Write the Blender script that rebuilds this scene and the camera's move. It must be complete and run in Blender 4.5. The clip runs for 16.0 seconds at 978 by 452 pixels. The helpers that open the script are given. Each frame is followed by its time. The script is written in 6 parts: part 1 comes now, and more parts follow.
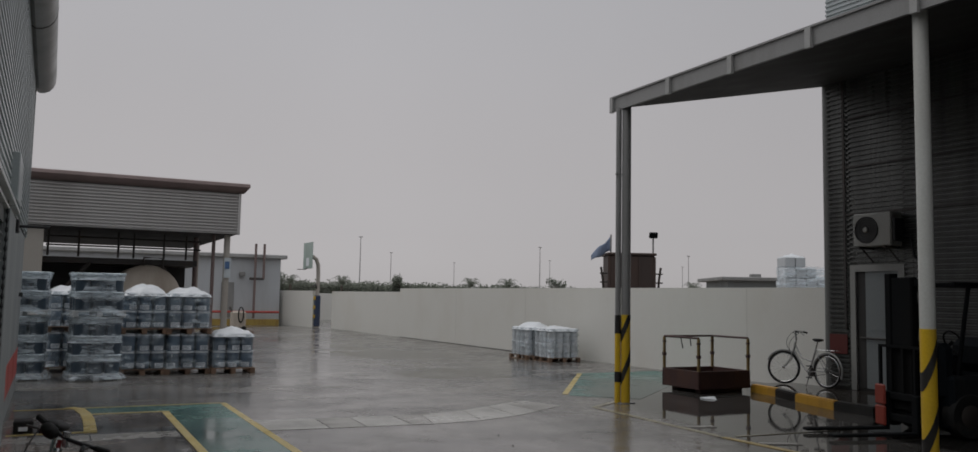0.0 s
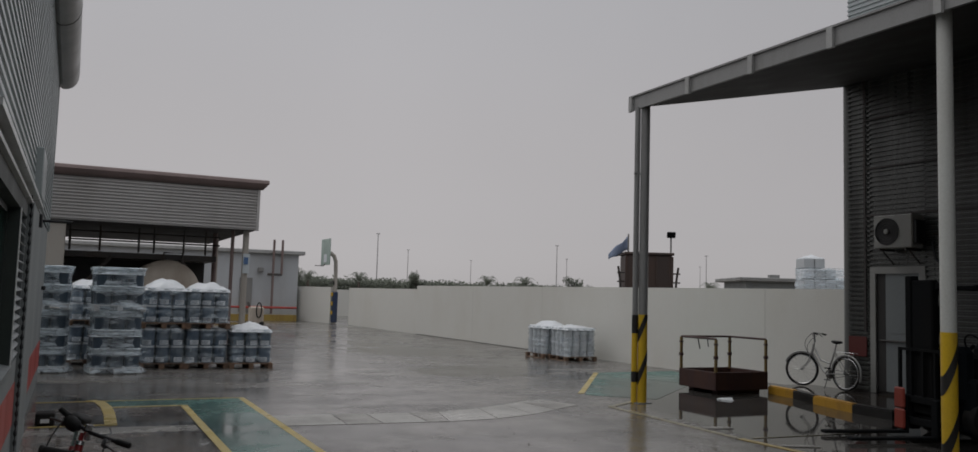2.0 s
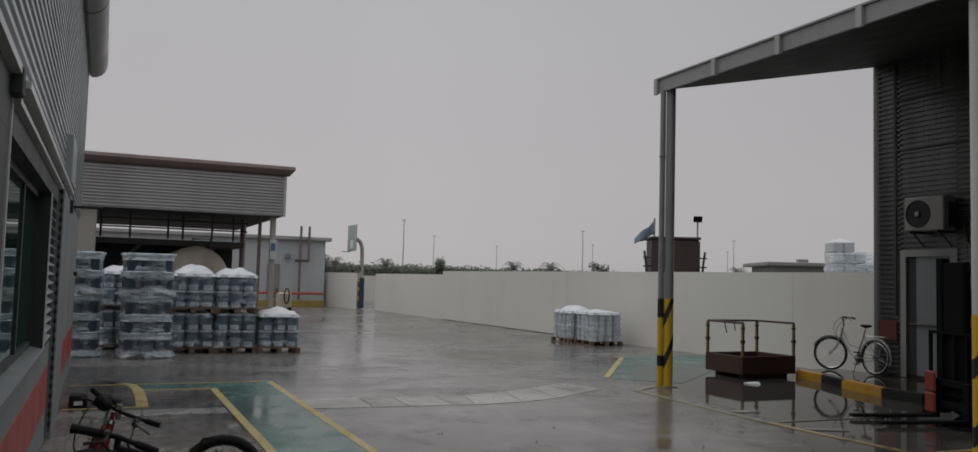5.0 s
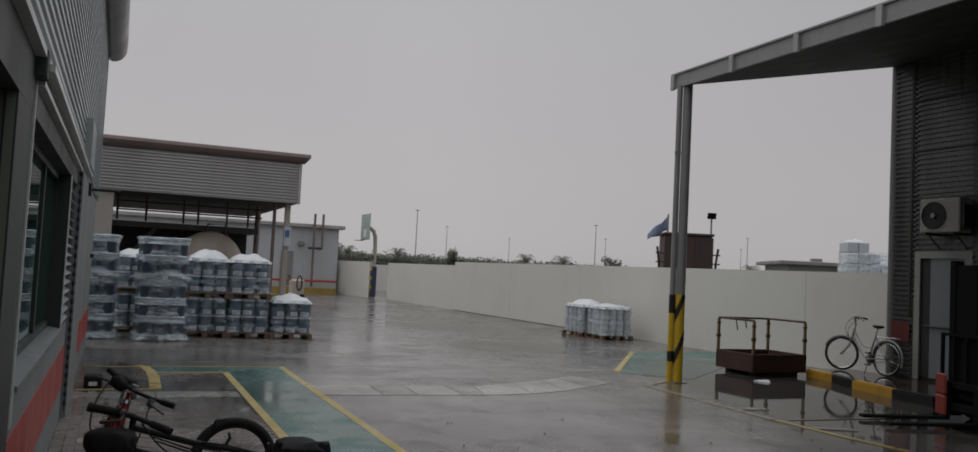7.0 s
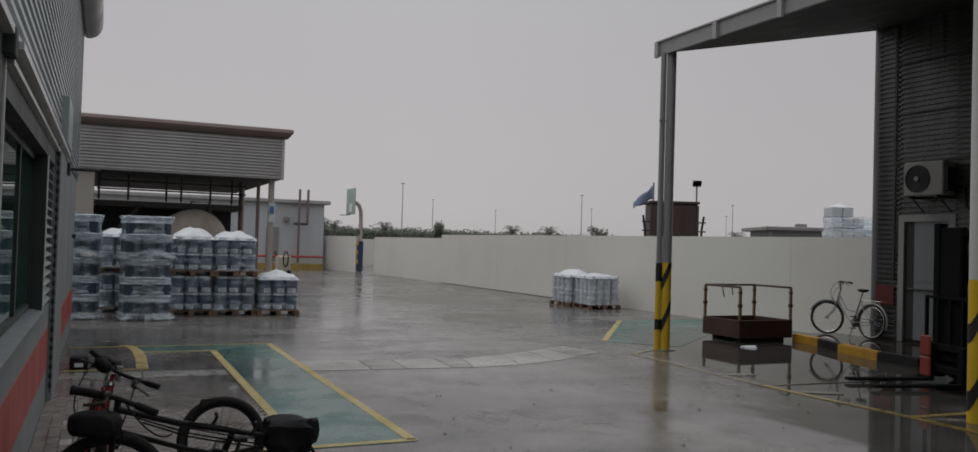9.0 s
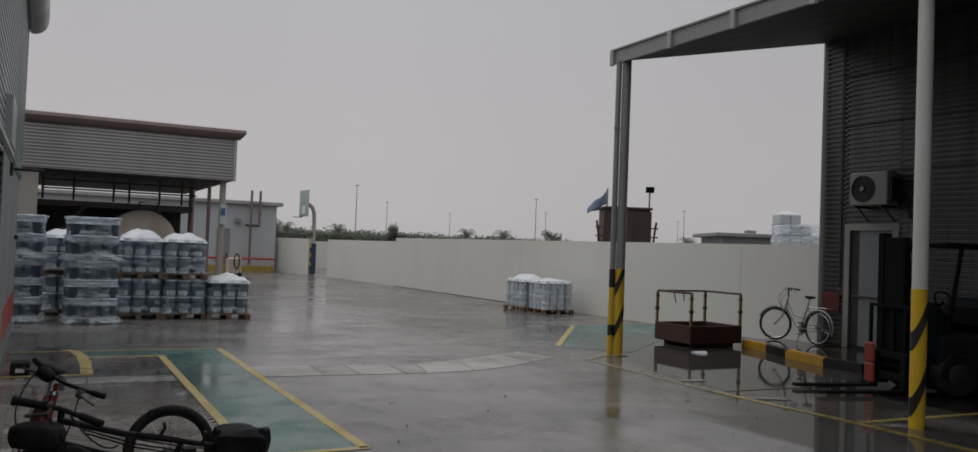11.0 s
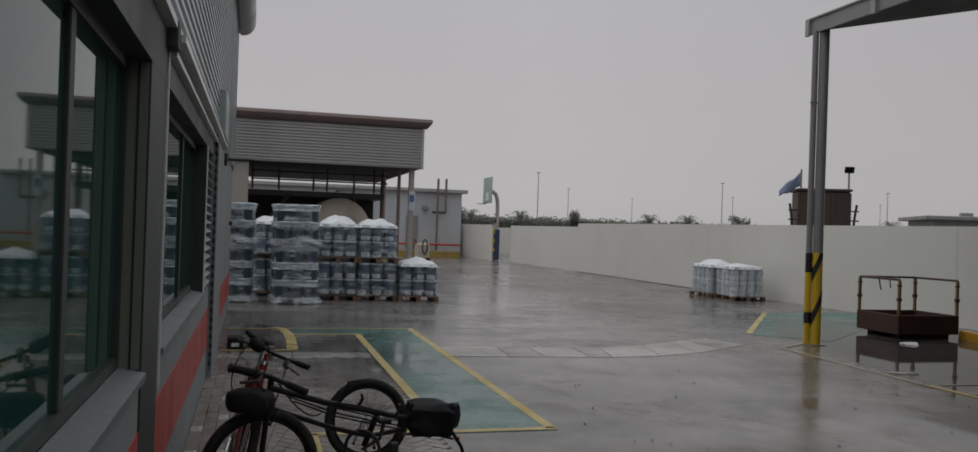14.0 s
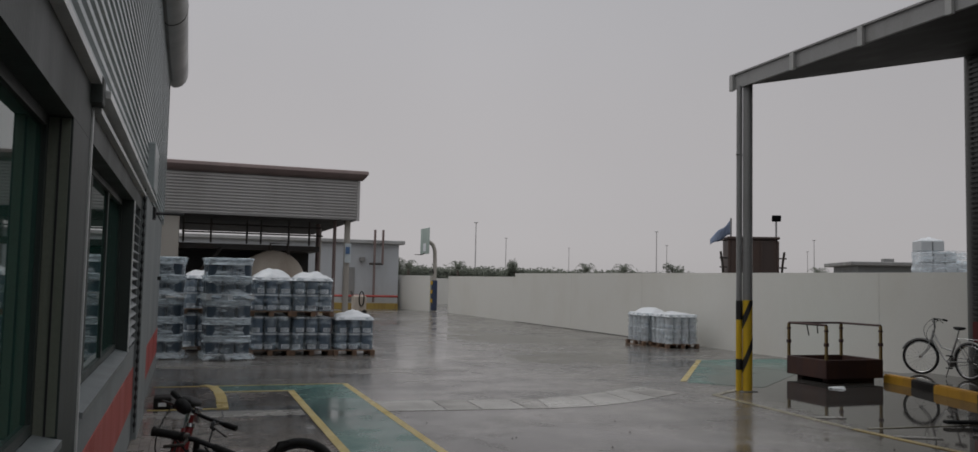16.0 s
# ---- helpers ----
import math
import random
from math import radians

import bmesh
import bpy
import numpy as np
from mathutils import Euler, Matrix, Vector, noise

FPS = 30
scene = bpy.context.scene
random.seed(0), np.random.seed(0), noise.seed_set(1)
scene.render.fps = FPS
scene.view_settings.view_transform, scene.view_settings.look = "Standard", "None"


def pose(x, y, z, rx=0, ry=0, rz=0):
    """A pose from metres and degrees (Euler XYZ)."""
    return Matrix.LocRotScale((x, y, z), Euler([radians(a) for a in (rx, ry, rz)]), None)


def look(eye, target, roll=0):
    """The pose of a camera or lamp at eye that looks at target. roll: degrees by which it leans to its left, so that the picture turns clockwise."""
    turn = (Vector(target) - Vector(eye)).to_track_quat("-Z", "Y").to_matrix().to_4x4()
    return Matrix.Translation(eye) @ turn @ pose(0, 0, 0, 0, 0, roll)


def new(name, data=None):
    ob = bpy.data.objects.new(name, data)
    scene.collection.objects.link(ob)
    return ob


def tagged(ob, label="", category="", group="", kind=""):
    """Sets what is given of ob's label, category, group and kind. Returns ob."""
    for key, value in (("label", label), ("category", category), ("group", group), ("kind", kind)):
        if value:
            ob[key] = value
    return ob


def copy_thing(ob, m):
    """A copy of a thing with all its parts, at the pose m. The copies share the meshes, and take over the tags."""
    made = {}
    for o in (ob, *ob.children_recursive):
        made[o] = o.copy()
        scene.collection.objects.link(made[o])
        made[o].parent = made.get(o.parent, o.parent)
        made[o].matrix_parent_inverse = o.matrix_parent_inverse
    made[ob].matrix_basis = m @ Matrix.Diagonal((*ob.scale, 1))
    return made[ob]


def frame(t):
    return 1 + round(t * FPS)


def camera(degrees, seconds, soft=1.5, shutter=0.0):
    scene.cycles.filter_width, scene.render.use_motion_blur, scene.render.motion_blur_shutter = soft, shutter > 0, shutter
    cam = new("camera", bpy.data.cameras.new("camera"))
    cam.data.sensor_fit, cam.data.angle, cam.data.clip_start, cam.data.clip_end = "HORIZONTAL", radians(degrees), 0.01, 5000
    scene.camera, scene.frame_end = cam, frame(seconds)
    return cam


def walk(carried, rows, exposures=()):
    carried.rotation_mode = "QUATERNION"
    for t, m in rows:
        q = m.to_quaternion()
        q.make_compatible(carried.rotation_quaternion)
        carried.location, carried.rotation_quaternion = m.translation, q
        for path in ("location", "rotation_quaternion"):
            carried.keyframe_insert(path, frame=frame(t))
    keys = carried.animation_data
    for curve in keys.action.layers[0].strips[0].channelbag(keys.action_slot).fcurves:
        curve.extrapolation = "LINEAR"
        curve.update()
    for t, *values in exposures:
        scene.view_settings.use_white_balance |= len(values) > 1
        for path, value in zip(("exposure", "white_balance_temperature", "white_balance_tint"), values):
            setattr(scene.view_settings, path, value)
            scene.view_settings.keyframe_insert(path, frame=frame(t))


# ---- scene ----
cam = camera(60.0, 16.0)

PATH = [
    (0, (-0.71, -0.162, 1.772), (0.201, 1.611, 1.942), 1.1),
    (0.5, (-0.717, -0.176, 1.784), (0.185, 1.601, 1.953), 1.2),
    (1, (-0.706, -0.172, 1.782), (0.191, 1.608, 1.946), 1.4),
    (1.5, (-0.711, -0.161, 1.77), (0.179, 1.623, 1.934), 1.6),
    (2, (-0.724, -0.171, 1.779), (0.151, 1.62, 1.943), 1.7),
    (2.5, (-0.711, -0.166, 1.78), (0.149, 1.632, 1.939), 1.7),
    (3, (-0.72, -0.168, 1.783), (0.129, 1.636, 1.936), 1.4),
    (3.5, (-0.693, -0.167, 1.762), (0.146, 1.642, 1.908), 1.3),
    (4, (-0.705, -0.171, 1.754), (0.129, 1.642, 1.892), 1.1),
    (6.5, (-0.709, -0.196, 1.747), (0.087, 1.635, 1.863), 2.7),
    (7, (-0.726, -0.211, 1.745), (0.069, 1.621, 1.854), 2.9),
    (7.5, (-0.727, -0.201, 1.726), (0.07, 1.63, 1.828), 2.8),
    (8, (-0.711, -0.177, 1.737), (0.086, 1.655, 1.827), 2.4),
    (8.5, (-0.704, -0.166, 1.749), (0.104, 1.662, 1.821), 1.9),
    (9, (-0.697, -0.166, 1.751), (0.131, 1.654, 1.795), 1.7),
    (9.5, (-0.701, -0.146, 1.755), (0.166, 1.656, 1.791), 2.3),
    (9.7, (-0.712, -0.135, 1.764), (0.174, 1.658, 1.799), 2.7),
    (12, (-0.7, -0.159, 1.787), (0.234, 1.608, 1.864), 1.75),
    (12.5, (-0.699, -0.109, 1.775), (0.18, 1.685, 1.862), 1.93),
    (13, (-0.718, -0.053, 1.762), (-0.026, 1.823, 1.824), 2.08),
    (13.5, (-0.693, -0.048, 1.757), (-0.096, 1.861, 1.801), 1.74),
    (14, (-0.702, -0.067, 1.732), (-0.172, 1.862, 1.74), 1.94),
    (14.5, (-0.704, -0.041, 1.771), (-0.198, 1.894, 1.806), 1.8),
    (15, (-0.647, -0.052, 1.789), (-0.127, 1.876, 1.894), 1.82),
    (15.5, (-0.64, -0.058, 1.763), (-0.009, 1.835, 1.887), 1.3),
    (16, (-0.675, -0.095, 1.758), (-0.01, 1.787, 1.888), 1.23),
]
walk(cam, [(t, look(e, g, r)) for t, e, g, r in PATH],
     exposures=[(0, -0.02), (3, -0.01), (4, 0.02), (7, 0.02), (9.5, 0.07), (12.5, 0.03), (13.5, 0.06), (14, 0.03), (14.5, 0.03), (15, -0.07), (16, -0.01)])

# ---- light ----
world = bpy.data.worlds.new("overcast")
scene.world = world
world.use_nodes = True
wn, wl = world.node_tree.nodes, world.node_tree.links
wn.clear()
wout = wn.new("ShaderNodeOutputWorld")
sky = wn.new("ShaderNodeTexSky")
sky.sky_type, sky.sun_disc, sky.sun_elevation, sky.sun_rotation = "NISHITA", False, radians(48), radians(200)
pale = wn.new("ShaderNodeHueSaturation")
pale.inputs["Saturation"].default_value = 0.06
wl.new(sky.outputs[0], pale.inputs["Color"])
sky_bg = wn.new("ShaderNodeBackground")
sky_bg.inputs[1].default_value = 0.012
wl.new(pale.outputs[0], sky_bg.inputs[0])
# cloud cover: even near the horizon, brighter overhead
tc = wn.new("ShaderNodeTexCoord")
sep = wn.new("ShaderNodeSeparateXYZ")
wl.new(tc.outputs["Generated"], sep.inputs[0])
ramp = wn.new("ShaderNodeValToRGB")
ramp.color_ramp.interpolation = "EASE"
els = ramp.color_ramp.elements
els[0].position, els[0].color = 0.0, (0.380, 0.362, 0.368, 1)
els[1].position, els[1].color = 1.0, (0.98, 1.0, 1.04, 1)
for p, c in ((0.12, (0.376, 0.360, 0.369, 1)), (0.40, (0.385, 0.382, 0.402, 1)), (0.62, (0.62, 0.63, 0.66, 1))):
    e = els.new(p)
    e.color = c
wl.new(sep.outputs[2], ramp.inputs[0])
cloud = wn.new("ShaderNodeTexNoise")
cloud.inputs["Scale"].default_value, cloud.inputs["Detail"].default_value = 2.2, 4.0
wl.new(tc.outputs["Generated"], cloud.inputs["Vector"])
cmap = wn.new("ShaderNodeMapRange")
cmap.inputs[3].default_value, cmap.inputs[4].default_value = 0.93, 1.07
wl.new(cloud.outputs[0], cmap.inputs[0])
cloud_bg = wn.new("ShaderNodeBackground")
wl.new(ramp.outputs[0], cloud_bg.inputs[0])
# the overcast is a little heavier towards the east
east = wn.new("ShaderNodeMapRange")
for i, v in enumerate((0.30, 0.90, 1.0, 0.86)):
    east.inputs[i + 1].default_value = v
wl.new(sep.outputs[0], east.inputs[0])
thick = wn.new("ShaderNodeMath")
thick.operation = "MULTIPLY"
wl.new(cmap.outputs[0], thick.inputs[0])
wl.new(east.outputs[0], thick.inputs[1])
wl.new(thick.outputs[0], cloud_bg.inputs[1])
wadd = wn.new("ShaderNodeAddShader")
wl.new(sky_bg.outputs[0], wadd.inputs[0])
wl.new(cloud_bg.outputs[0], wadd.inputs[1])
wl.new(wadd.outputs[0], wout.inputs[0])

sun = new("sun", bpy.data.lights.new("sun", "SUN"))
sun.data.energy, sun.data.angle, sun.data.color = 0.55, radians(40), (1.0, 0.97, 0.93)
sun.matrix_world = look((-9, 8, 20), (0, 0, 0))

# ---- materials ----
def shader(name):
    m = bpy.data.materials.new(name)
    m.use_nodes = True
    n, l = m.node_tree.nodes, m.node_tree.links
    return m, n, l, n["Principled BSDF"]


def noise_node(n, l, scale, detail=6.0, stretch=None, rough=0.6):
    c = n.new("ShaderNodeTexCoord")
    t = n.new("ShaderNodeTexNoise")
    t.inputs["Scale"].default_value, t.inputs["Detail"].default_value, t.inputs["Roughness"].default_value = scale, detail, rough
    src = c.outputs["Object"]
    if stretch:
        mp = n.new("ShaderNodeMapping")
        mp.inputs["Scale"].default_value = stretch
        l.new(src, mp.inputs[0])
        src = mp.outputs[0]
    l.new(src, t.inputs["Vector"])
    return t.outputs[0]


def mix_color(n, l, fac, a, b):
    m = n.new("ShaderNodeMix")
    m.data_type = "RGBA"
    l.new(fac, m.inputs["Factor"])
    for sock, v in ((m.inputs[6], a), (m.inputs[7], b)):
        if isinstance(v, tuple):
            sock.default_value = (*v, 1)
        else:
            l.new(v, sock)
    return m.outputs[2]


def ranged(n, l, src, lo, hi, a, b):
    m = n.new("ShaderNodeMapRange")
    for i, v in enumerate((lo, hi, a, b)):
        m.inputs[i + 1].default_value = v
    l.new(src, m.inputs[0])
    return m.outputs[0]


def surface(name, color, rough=0.5, metal=0.0, dirt=(0.1, 0.09, 0.08), amount=0.35, grain=40.0, stain=1.5, stretch=(1, 1, 0.25), bump=0.15, vary=0.0, coat=0.0, gloss=0.5):
    """A worn surface: a base colour, fine grain, larger stains drawn out downwards, and slight relief."""
    m, n, l, b = shader(name)
    big = noise_node(n, l, stain, 5.0, stretch)
    fine = noise_node(n, l, grain, 4.0)
    shade = tuple(c * 0.88 for c in color)
    col = mix_color(n, l, ranged(n, l, fine, 0.3, 0.7, 0, 1), color, shade)
    col = mix_color(n, l, ranged(n, l, big, 0.48, 0.78, 0, amount), col, dirt)
    if vary:
        oi = n.new("ShaderNodeObjectInfo")
        hs = n.new("ShaderNodeHueSaturation")
        l.new(ranged(n, l, oi.outputs["Random"], 0, 1, 1 - vary, 1 + vary), hs.inputs["Value"])
        l.new(col, hs.inputs["Color"])
        col = hs.outputs[0]
    l.new(col, b.inputs["Base Color"])
    l.new(ranged(n, l, big, 0.3, 0.7, max(rough - 0.1, 0.03), min(rough + 0.12, 1)), b.inputs["Roughness"])
    b.inputs["Metallic"].default_value = metal
    b.inputs["Coat Weight"].default_value = coat
    b.inputs["Specular IOR Level"].default_value = gloss
    b.inputs["Coat Roughness"].default_value = 0.12
    if bump:
        bp = n.new("ShaderNodeBump")
        bp.inputs["Strength"].default_value, bp.inputs["Distance"].default_value = bump, 0.01
        l.new(fine, bp.inputs["Height"])
        l.new(bp.outputs[0], b.inputs["Normal"])
    return m


def wet_ground(name, color, dry, puddle_lo=0.52, puddle_hi=0.60, grain=55.0, rough=(0.34, 0.06), pieces=False):
    """Wet paving: a rough, dark film of water with smooth standing puddles in the hollows."""
    m, n, l, b = shader(name)
    pools = noise_node(n, l, 0.16, 5.0, (1, 0.8, 1), 0.55)
    patch = noise_node(n, l, 0.7, 6.0)
    fine = noise_node(n, l, grain, 5.0)
    speck = noise_node(n, l, 260.0, 2.0)
    col = mix_color(n, l, ranged(n, l, patch, 0.35, 0.68, 0, 1), color, dry)
    mottle = noise_node(n, l, 2.3, 7.0, (1, 0.7, 1), 0.68)
    col = mix_color(n, l, ranged(n, l, mottle, 0.46, 0.70, 0, 0.55), col, tuple(c * 0.6 for c in color))
    col = mix_color(n, l, ranged(n, l, speck, 0.45, 0.75, 0, 0.45), col, tuple(min(1, c * 1.8 + 0.02) for c in dry))
    if pieces:
        info, island, total = n.new("ShaderNodeObjectInfo"), n.new("ShaderNodeNewGeometry"), n.new("ShaderNodeMath")
        l.new(info.outputs["Random"], total.inputs[0])
        l.new(island.outputs["Random Per Island"], total.inputs[1])
        col = mix_color(n, l, ranged(n, l, total.outputs[0], 0.6, 1.5, 0.0, 0.5), col, (0.13, 0.115, 0.103))
    # a broad hollow beside the canopy column holds standing water
    geo = n.new("ShaderNodeNewGeometry")
    dist = n.new("ShaderNodeVectorMath")
    dist.operation = "DISTANCE"
    flat = n.new("ShaderNodeVectorMath")
    flat.operation = "MULTIPLY"
    flat.inputs[1].default_value = (1.0, 0.62, 0.0)
    l.new(geo.outputs["Position"], flat.inputs[0])
    l.new(flat.outputs[0], dist.inputs[0])
    dist.inputs[1].default_value = (10.3, 10.5 * 0.62, 0.0)
    hollow = n.new("ShaderNodeMath")
    l.new(ranged(n, l, dist.outputs["Value"], 1.5, 3.5, 0.24, -0.01), hollow.inputs[0])
    # a second shallow one under the canopy
    deep = n.new("ShaderNodeVectorMath")
    deep.operation = "DISTANCE"
    deep.inputs[1].default_value = (9.4, 6.4 * 0.62, 0.0)
    l.new(flat.outputs[0], deep.inputs[0])
    under = n.new("ShaderNodeMath")
    l.new(ranged(n, l, deep.outputs["Value"], 1.6, 5.0, 0.12, 0.0), under.inputs[0])
    l.new(pools, under.inputs[1])
    l.new(under.outputs[0], hollow.inputs[1])
    ragged = n.new("ShaderNodeMath")
    l.new(hollow.outputs[0], ragged.inputs[0])
    l.new(ranged(n, l, mottle, 0.3, 0.7, 0.05, -0.05), ragged.inputs[1])
    wet = ranged(n, l, ragged.outputs[0], puddle_lo, puddle_hi, 0, 1)
    dark = n.new("ShaderNodeMix")
    dark.data_type, dark.blend_type = "RGBA", "MULTIPLY"
    l.new(ranged(n, l, wet, 0, 1, 0, 0.85), dark.inputs["Factor"])
    l.new(col, dark.inputs[6])
    dark.inputs[7].default_value = (0.30, 0.30, 0.30, 1)
    l.new(dark.outputs[2], b.inputs["Base Color"])
    dampness = noise_node(n, l, 0.33, 4.0, (1, 2.2, 1), 0.6)
    film_rough = n.new("ShaderNodeMix")
    film_rough.data_type = "FLOAT"
    l.new(wet, film_rough.inputs["Factor"])
    damp_sum = n.new("ShaderNodeMath")
    l.new(dampness, damp_sum.inputs[0])
    l.new(ranged(n, l, mottle, 0.3, 0.7, -0.09, 0.09), damp_sum.inputs[1])
    l.new(ranged(n, l, damp_sum.outputs[0], 0.34, 0.66, rough[0] * 0.45, rough[0] * 1.6), film_rough.inputs[2])
    film_rough.inputs[3].default_value = rough[1]
    l.new(film_rough.outputs[0], b.inputs["Roughness"])
    b.inputs["IOR"].default_value = 1.33
    bp = n.new("ShaderNodeBump")
    bp.inputs["Distance"].default_value = 0.006
    l.new(ranged(n, l, wet, 0, 1, 0.16, 0.012), bp.inputs["Strength"])
    l.new(fine, bp.inputs["Height"])
    l.new(bp.outputs[0], b.inputs["Normal"])
    return m


def glassy(name, tint, rough=0.04):
    m, n, l, b = shader(name)
    b.inputs["Base Color"].default_value = (*tint, 1)
    b.inputs["Roughness"].default_value = rough
    b.inputs["Transmission Weight"].default_value = 0.65
    b.inputs["IOR"].default_value = 1.48
    b.inputs["Specular Tint"].default_value = (0.55, 0.80, 0.72, 1)
    return m


def film_wrap(name, haze, opacity, crease, draw=(0.9, 0.9, 1.5)):
    """Stretch film: mostly clear, milky in the folds, glossy."""
    m, n, l, b = shader(name)
    fold = noise_node(n, l, 4.0, 5.0, draw, 0.62)
    b.inputs["Base Color"].default_value = (*haze, 1)
    b.inputs["Roughness"].default_value = 0.10
    l.new(ranged(n, l, fold, 0.44, 0.66, opacity * 0.35, min(1, opacity * 2.6)), b.inputs["Alpha"])
    bp = n.new("ShaderNodeBump")
    bp.inputs["Strength"].default_value, bp.inputs["Distance"].default_value = crease, 0.05
    l.new(fold, bp.inputs["Height"])
    l.new(bp.outputs[0], b.inputs["Normal"])
    return m


ASPHALT = wet_ground("wet_concrete_yard", (0.060, 0.057, 0.053), (0.192, 0.180, 0.167), rough=(0.21, 0.014))
SAND = surface("wet_sand", (0.17, 0.145, 0.115), 0.85, amount=0.4, stain=0.05, grain=3, stretch=None)
GREEN_FLOOR = wet_ground("green_floor_paint", (0.024, 0.098, 0.081), (0.10, 0.19, 0.168), 0.48, 0.62, rough=(0.28, 0.10))
FADED_LINE = wet_ground("faded_line_paint", (0.13, 0.115, 0.075), (0.30, 0.27, 0.19), 0.55, 0.68, rough=(0.3, 0.08))
YELLOW_FLOOR = wet_ground("yellow_floor_paint", (0.34, 0.255, 0.075), (0.44, 0.36, 0.16), 0.6, 0.75, rough=(0.4, 0.15))
YELLOW_WORN = wet_ground("worn_yellow_floor_paint", (0.20, 0.145, 0.04), (0.32, 0.24, 0.09), 0.6, 0.75, rough=(0.35, 0.12))
SLAB_DARK = wet_ground("grey_concrete_slab", (0.18, 0.17, 0.157), (0.27, 0.26, 0.24), 0.55, 0.68, rough=(0.35, 0.12))
DARK_TANK = surface("dark_rusted_steel", (0.060, 0.043, 0.038), 0.6, 0.1, dirt=(0.10, 0.05, 0.03), amount=0.5, stain=2)
SLAB = wet_ground("pale_concrete_slab", (0.25, 0.24, 0.225), (0.35, 0.34, 0.32), 0.55, 0.68, rough=(0.35, 0.12))
PAVER = wet_ground("wet_paver", (0.15, 0.132, 0.118), (0.30, 0.265, 0.235), 0.46, 0.58, rough=(0.22, 0.04), pieces=True)
PAVER_PALE = wet_ground("pale_wet_paver", (0.27, 0.25, 0.235), (0.38, 0.36, 0.335), 0.55, 0.7, rough=(0.24, 0.08))
# wet concrete with the shade under the canopy put into its colour
SHADED_FLOOR = wet_ground("shade_dark_concrete", (0.018, 0.017, 0.016), (0.045, 0.042, 0.038), 0.46, 0.58, rough=(0.2, 0.03))
BROWN_PATCH = wet_ground("brown_patch", (0.065, 0.053, 0.046), (0.12, 0.10, 0.086), 0.5, 0.62, rough=(0.3, 0.08))
WALL_PAINT = surface("white_masonry_paint", (0.70, 0.69, 0.645), 0.65, dirt=(0.56, 0.53, 0.46), amount=0.45, grain=70, stain=0.45, stretch=(1, 1, 0.6), bump=0.04)
WALL_JOINT = surface("wall_joint_filler", (0.50, 0.49, 0.455), 0.7, amount=0.3)
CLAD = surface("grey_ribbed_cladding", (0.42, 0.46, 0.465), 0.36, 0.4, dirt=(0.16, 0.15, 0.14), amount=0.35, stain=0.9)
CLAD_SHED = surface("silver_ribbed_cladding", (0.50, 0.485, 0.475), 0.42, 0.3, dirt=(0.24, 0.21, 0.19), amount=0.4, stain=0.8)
# dirt-streaked cladding, its grey lowered for the shade under the canopy
CLAD_SHADED = surface("weathered_shaded_cladding", (0.115, 0.119, 0.113), 0.3, 0.35, dirt=(0.03, 0.03, 0.028), amount=0.85, stain=2.6, stretch=(1, 1, 0.07))
GUTTER = surface("brown_gutter", (0.20, 0.145, 0.135), 0.5, 0.1, amount=0.3)
GUTTER_GREY = surface("grey_gutter", (0.40, 0.40, 0.395), 0.42, 0.2, amount=0.35)
STEEL_GREY = surface("grey_painted_steel", (0.25, 0.25, 0.245), 0.42, 0.1, amount=0.4)
STEEL_PALE = surface("pale_painted_steel", (0.56, 0.57, 0.54), 0.4, 0.05, dirt=(0.22, 0.18, 0.13), amount=0.3)
STEEL_DARK = surface("dark_steel", (0.055, 0.05, 0.047), 0.5, 0.3, dirt=(0.12, 0.07, 0.04), amount=0.4)
STEEL_BLACK = surface("black_painted_steel", (0.013, 0.014, 0.016), 0.5, 0.0, dirt=(0.06, 0.05, 0.04), amount=0.35)
RUST = surface("rusty_brown_steel", (0.058, 0.026, 0.022), 0.6, 0.05, dirt=(0.13, 0.06, 0.03), amount=0.5, stain=4)
YELLOW_PAINT = surface("yellow_safety_paint", (0.62, 0.40, 0.02), 0.4, 0.0, dirt=(0.22, 0.14, 0.05), amount=0.4, stain=4)
YELLOW_OLD = surface("worn_yellow_paint", (0.36, 0.25, 0.06), 0.55, 0.1, dirt=(0.14, 0.07, 0.03), amount=0.8, stain=6)
BLACK_PAINT = surface("black_safety_paint", (0.016, 0.015, 0.014), 0.42, amount=0.3)
RED_PAINT = surface("red_masonry_paint", (0.42, 0.055, 0.042), 0.5, dirt=(0.20, 0.05, 0.035), amount=0.5, stain=2)
ORANGE = surface("orange_red_paint", (0.55, 0.08, 0.03), 0.45, amount=0.3)
PLASTER = surface("grey_painted_plaster", (0.23, 0.25, 0.252), 0.6, dirt=(0.22, 0.21, 0.2), amount=0.4)
BEIGE = surface("beige_painted_concrete", (0.40, 0.37, 0.33), 0.65, dirt=(0.26, 0.22, 0.18), amount=0.4)
TANK_BEIGE = surface("beige_tank_paint", (0.50, 0.44, 0.37), 0.5, 0.1, dirt=(0.25, 0.18, 0.13), amount=0.45)
ALU = surface("grey_aluminium_frame", (0.030, 0.041, 0.037), 0.5, 0.0, amount=0.3, gloss=0.4)
OLIVE = surface("olive_grey_panel", (0.17, 0.185, 0.145), 0.5, amount=0.4, gloss=0.4)
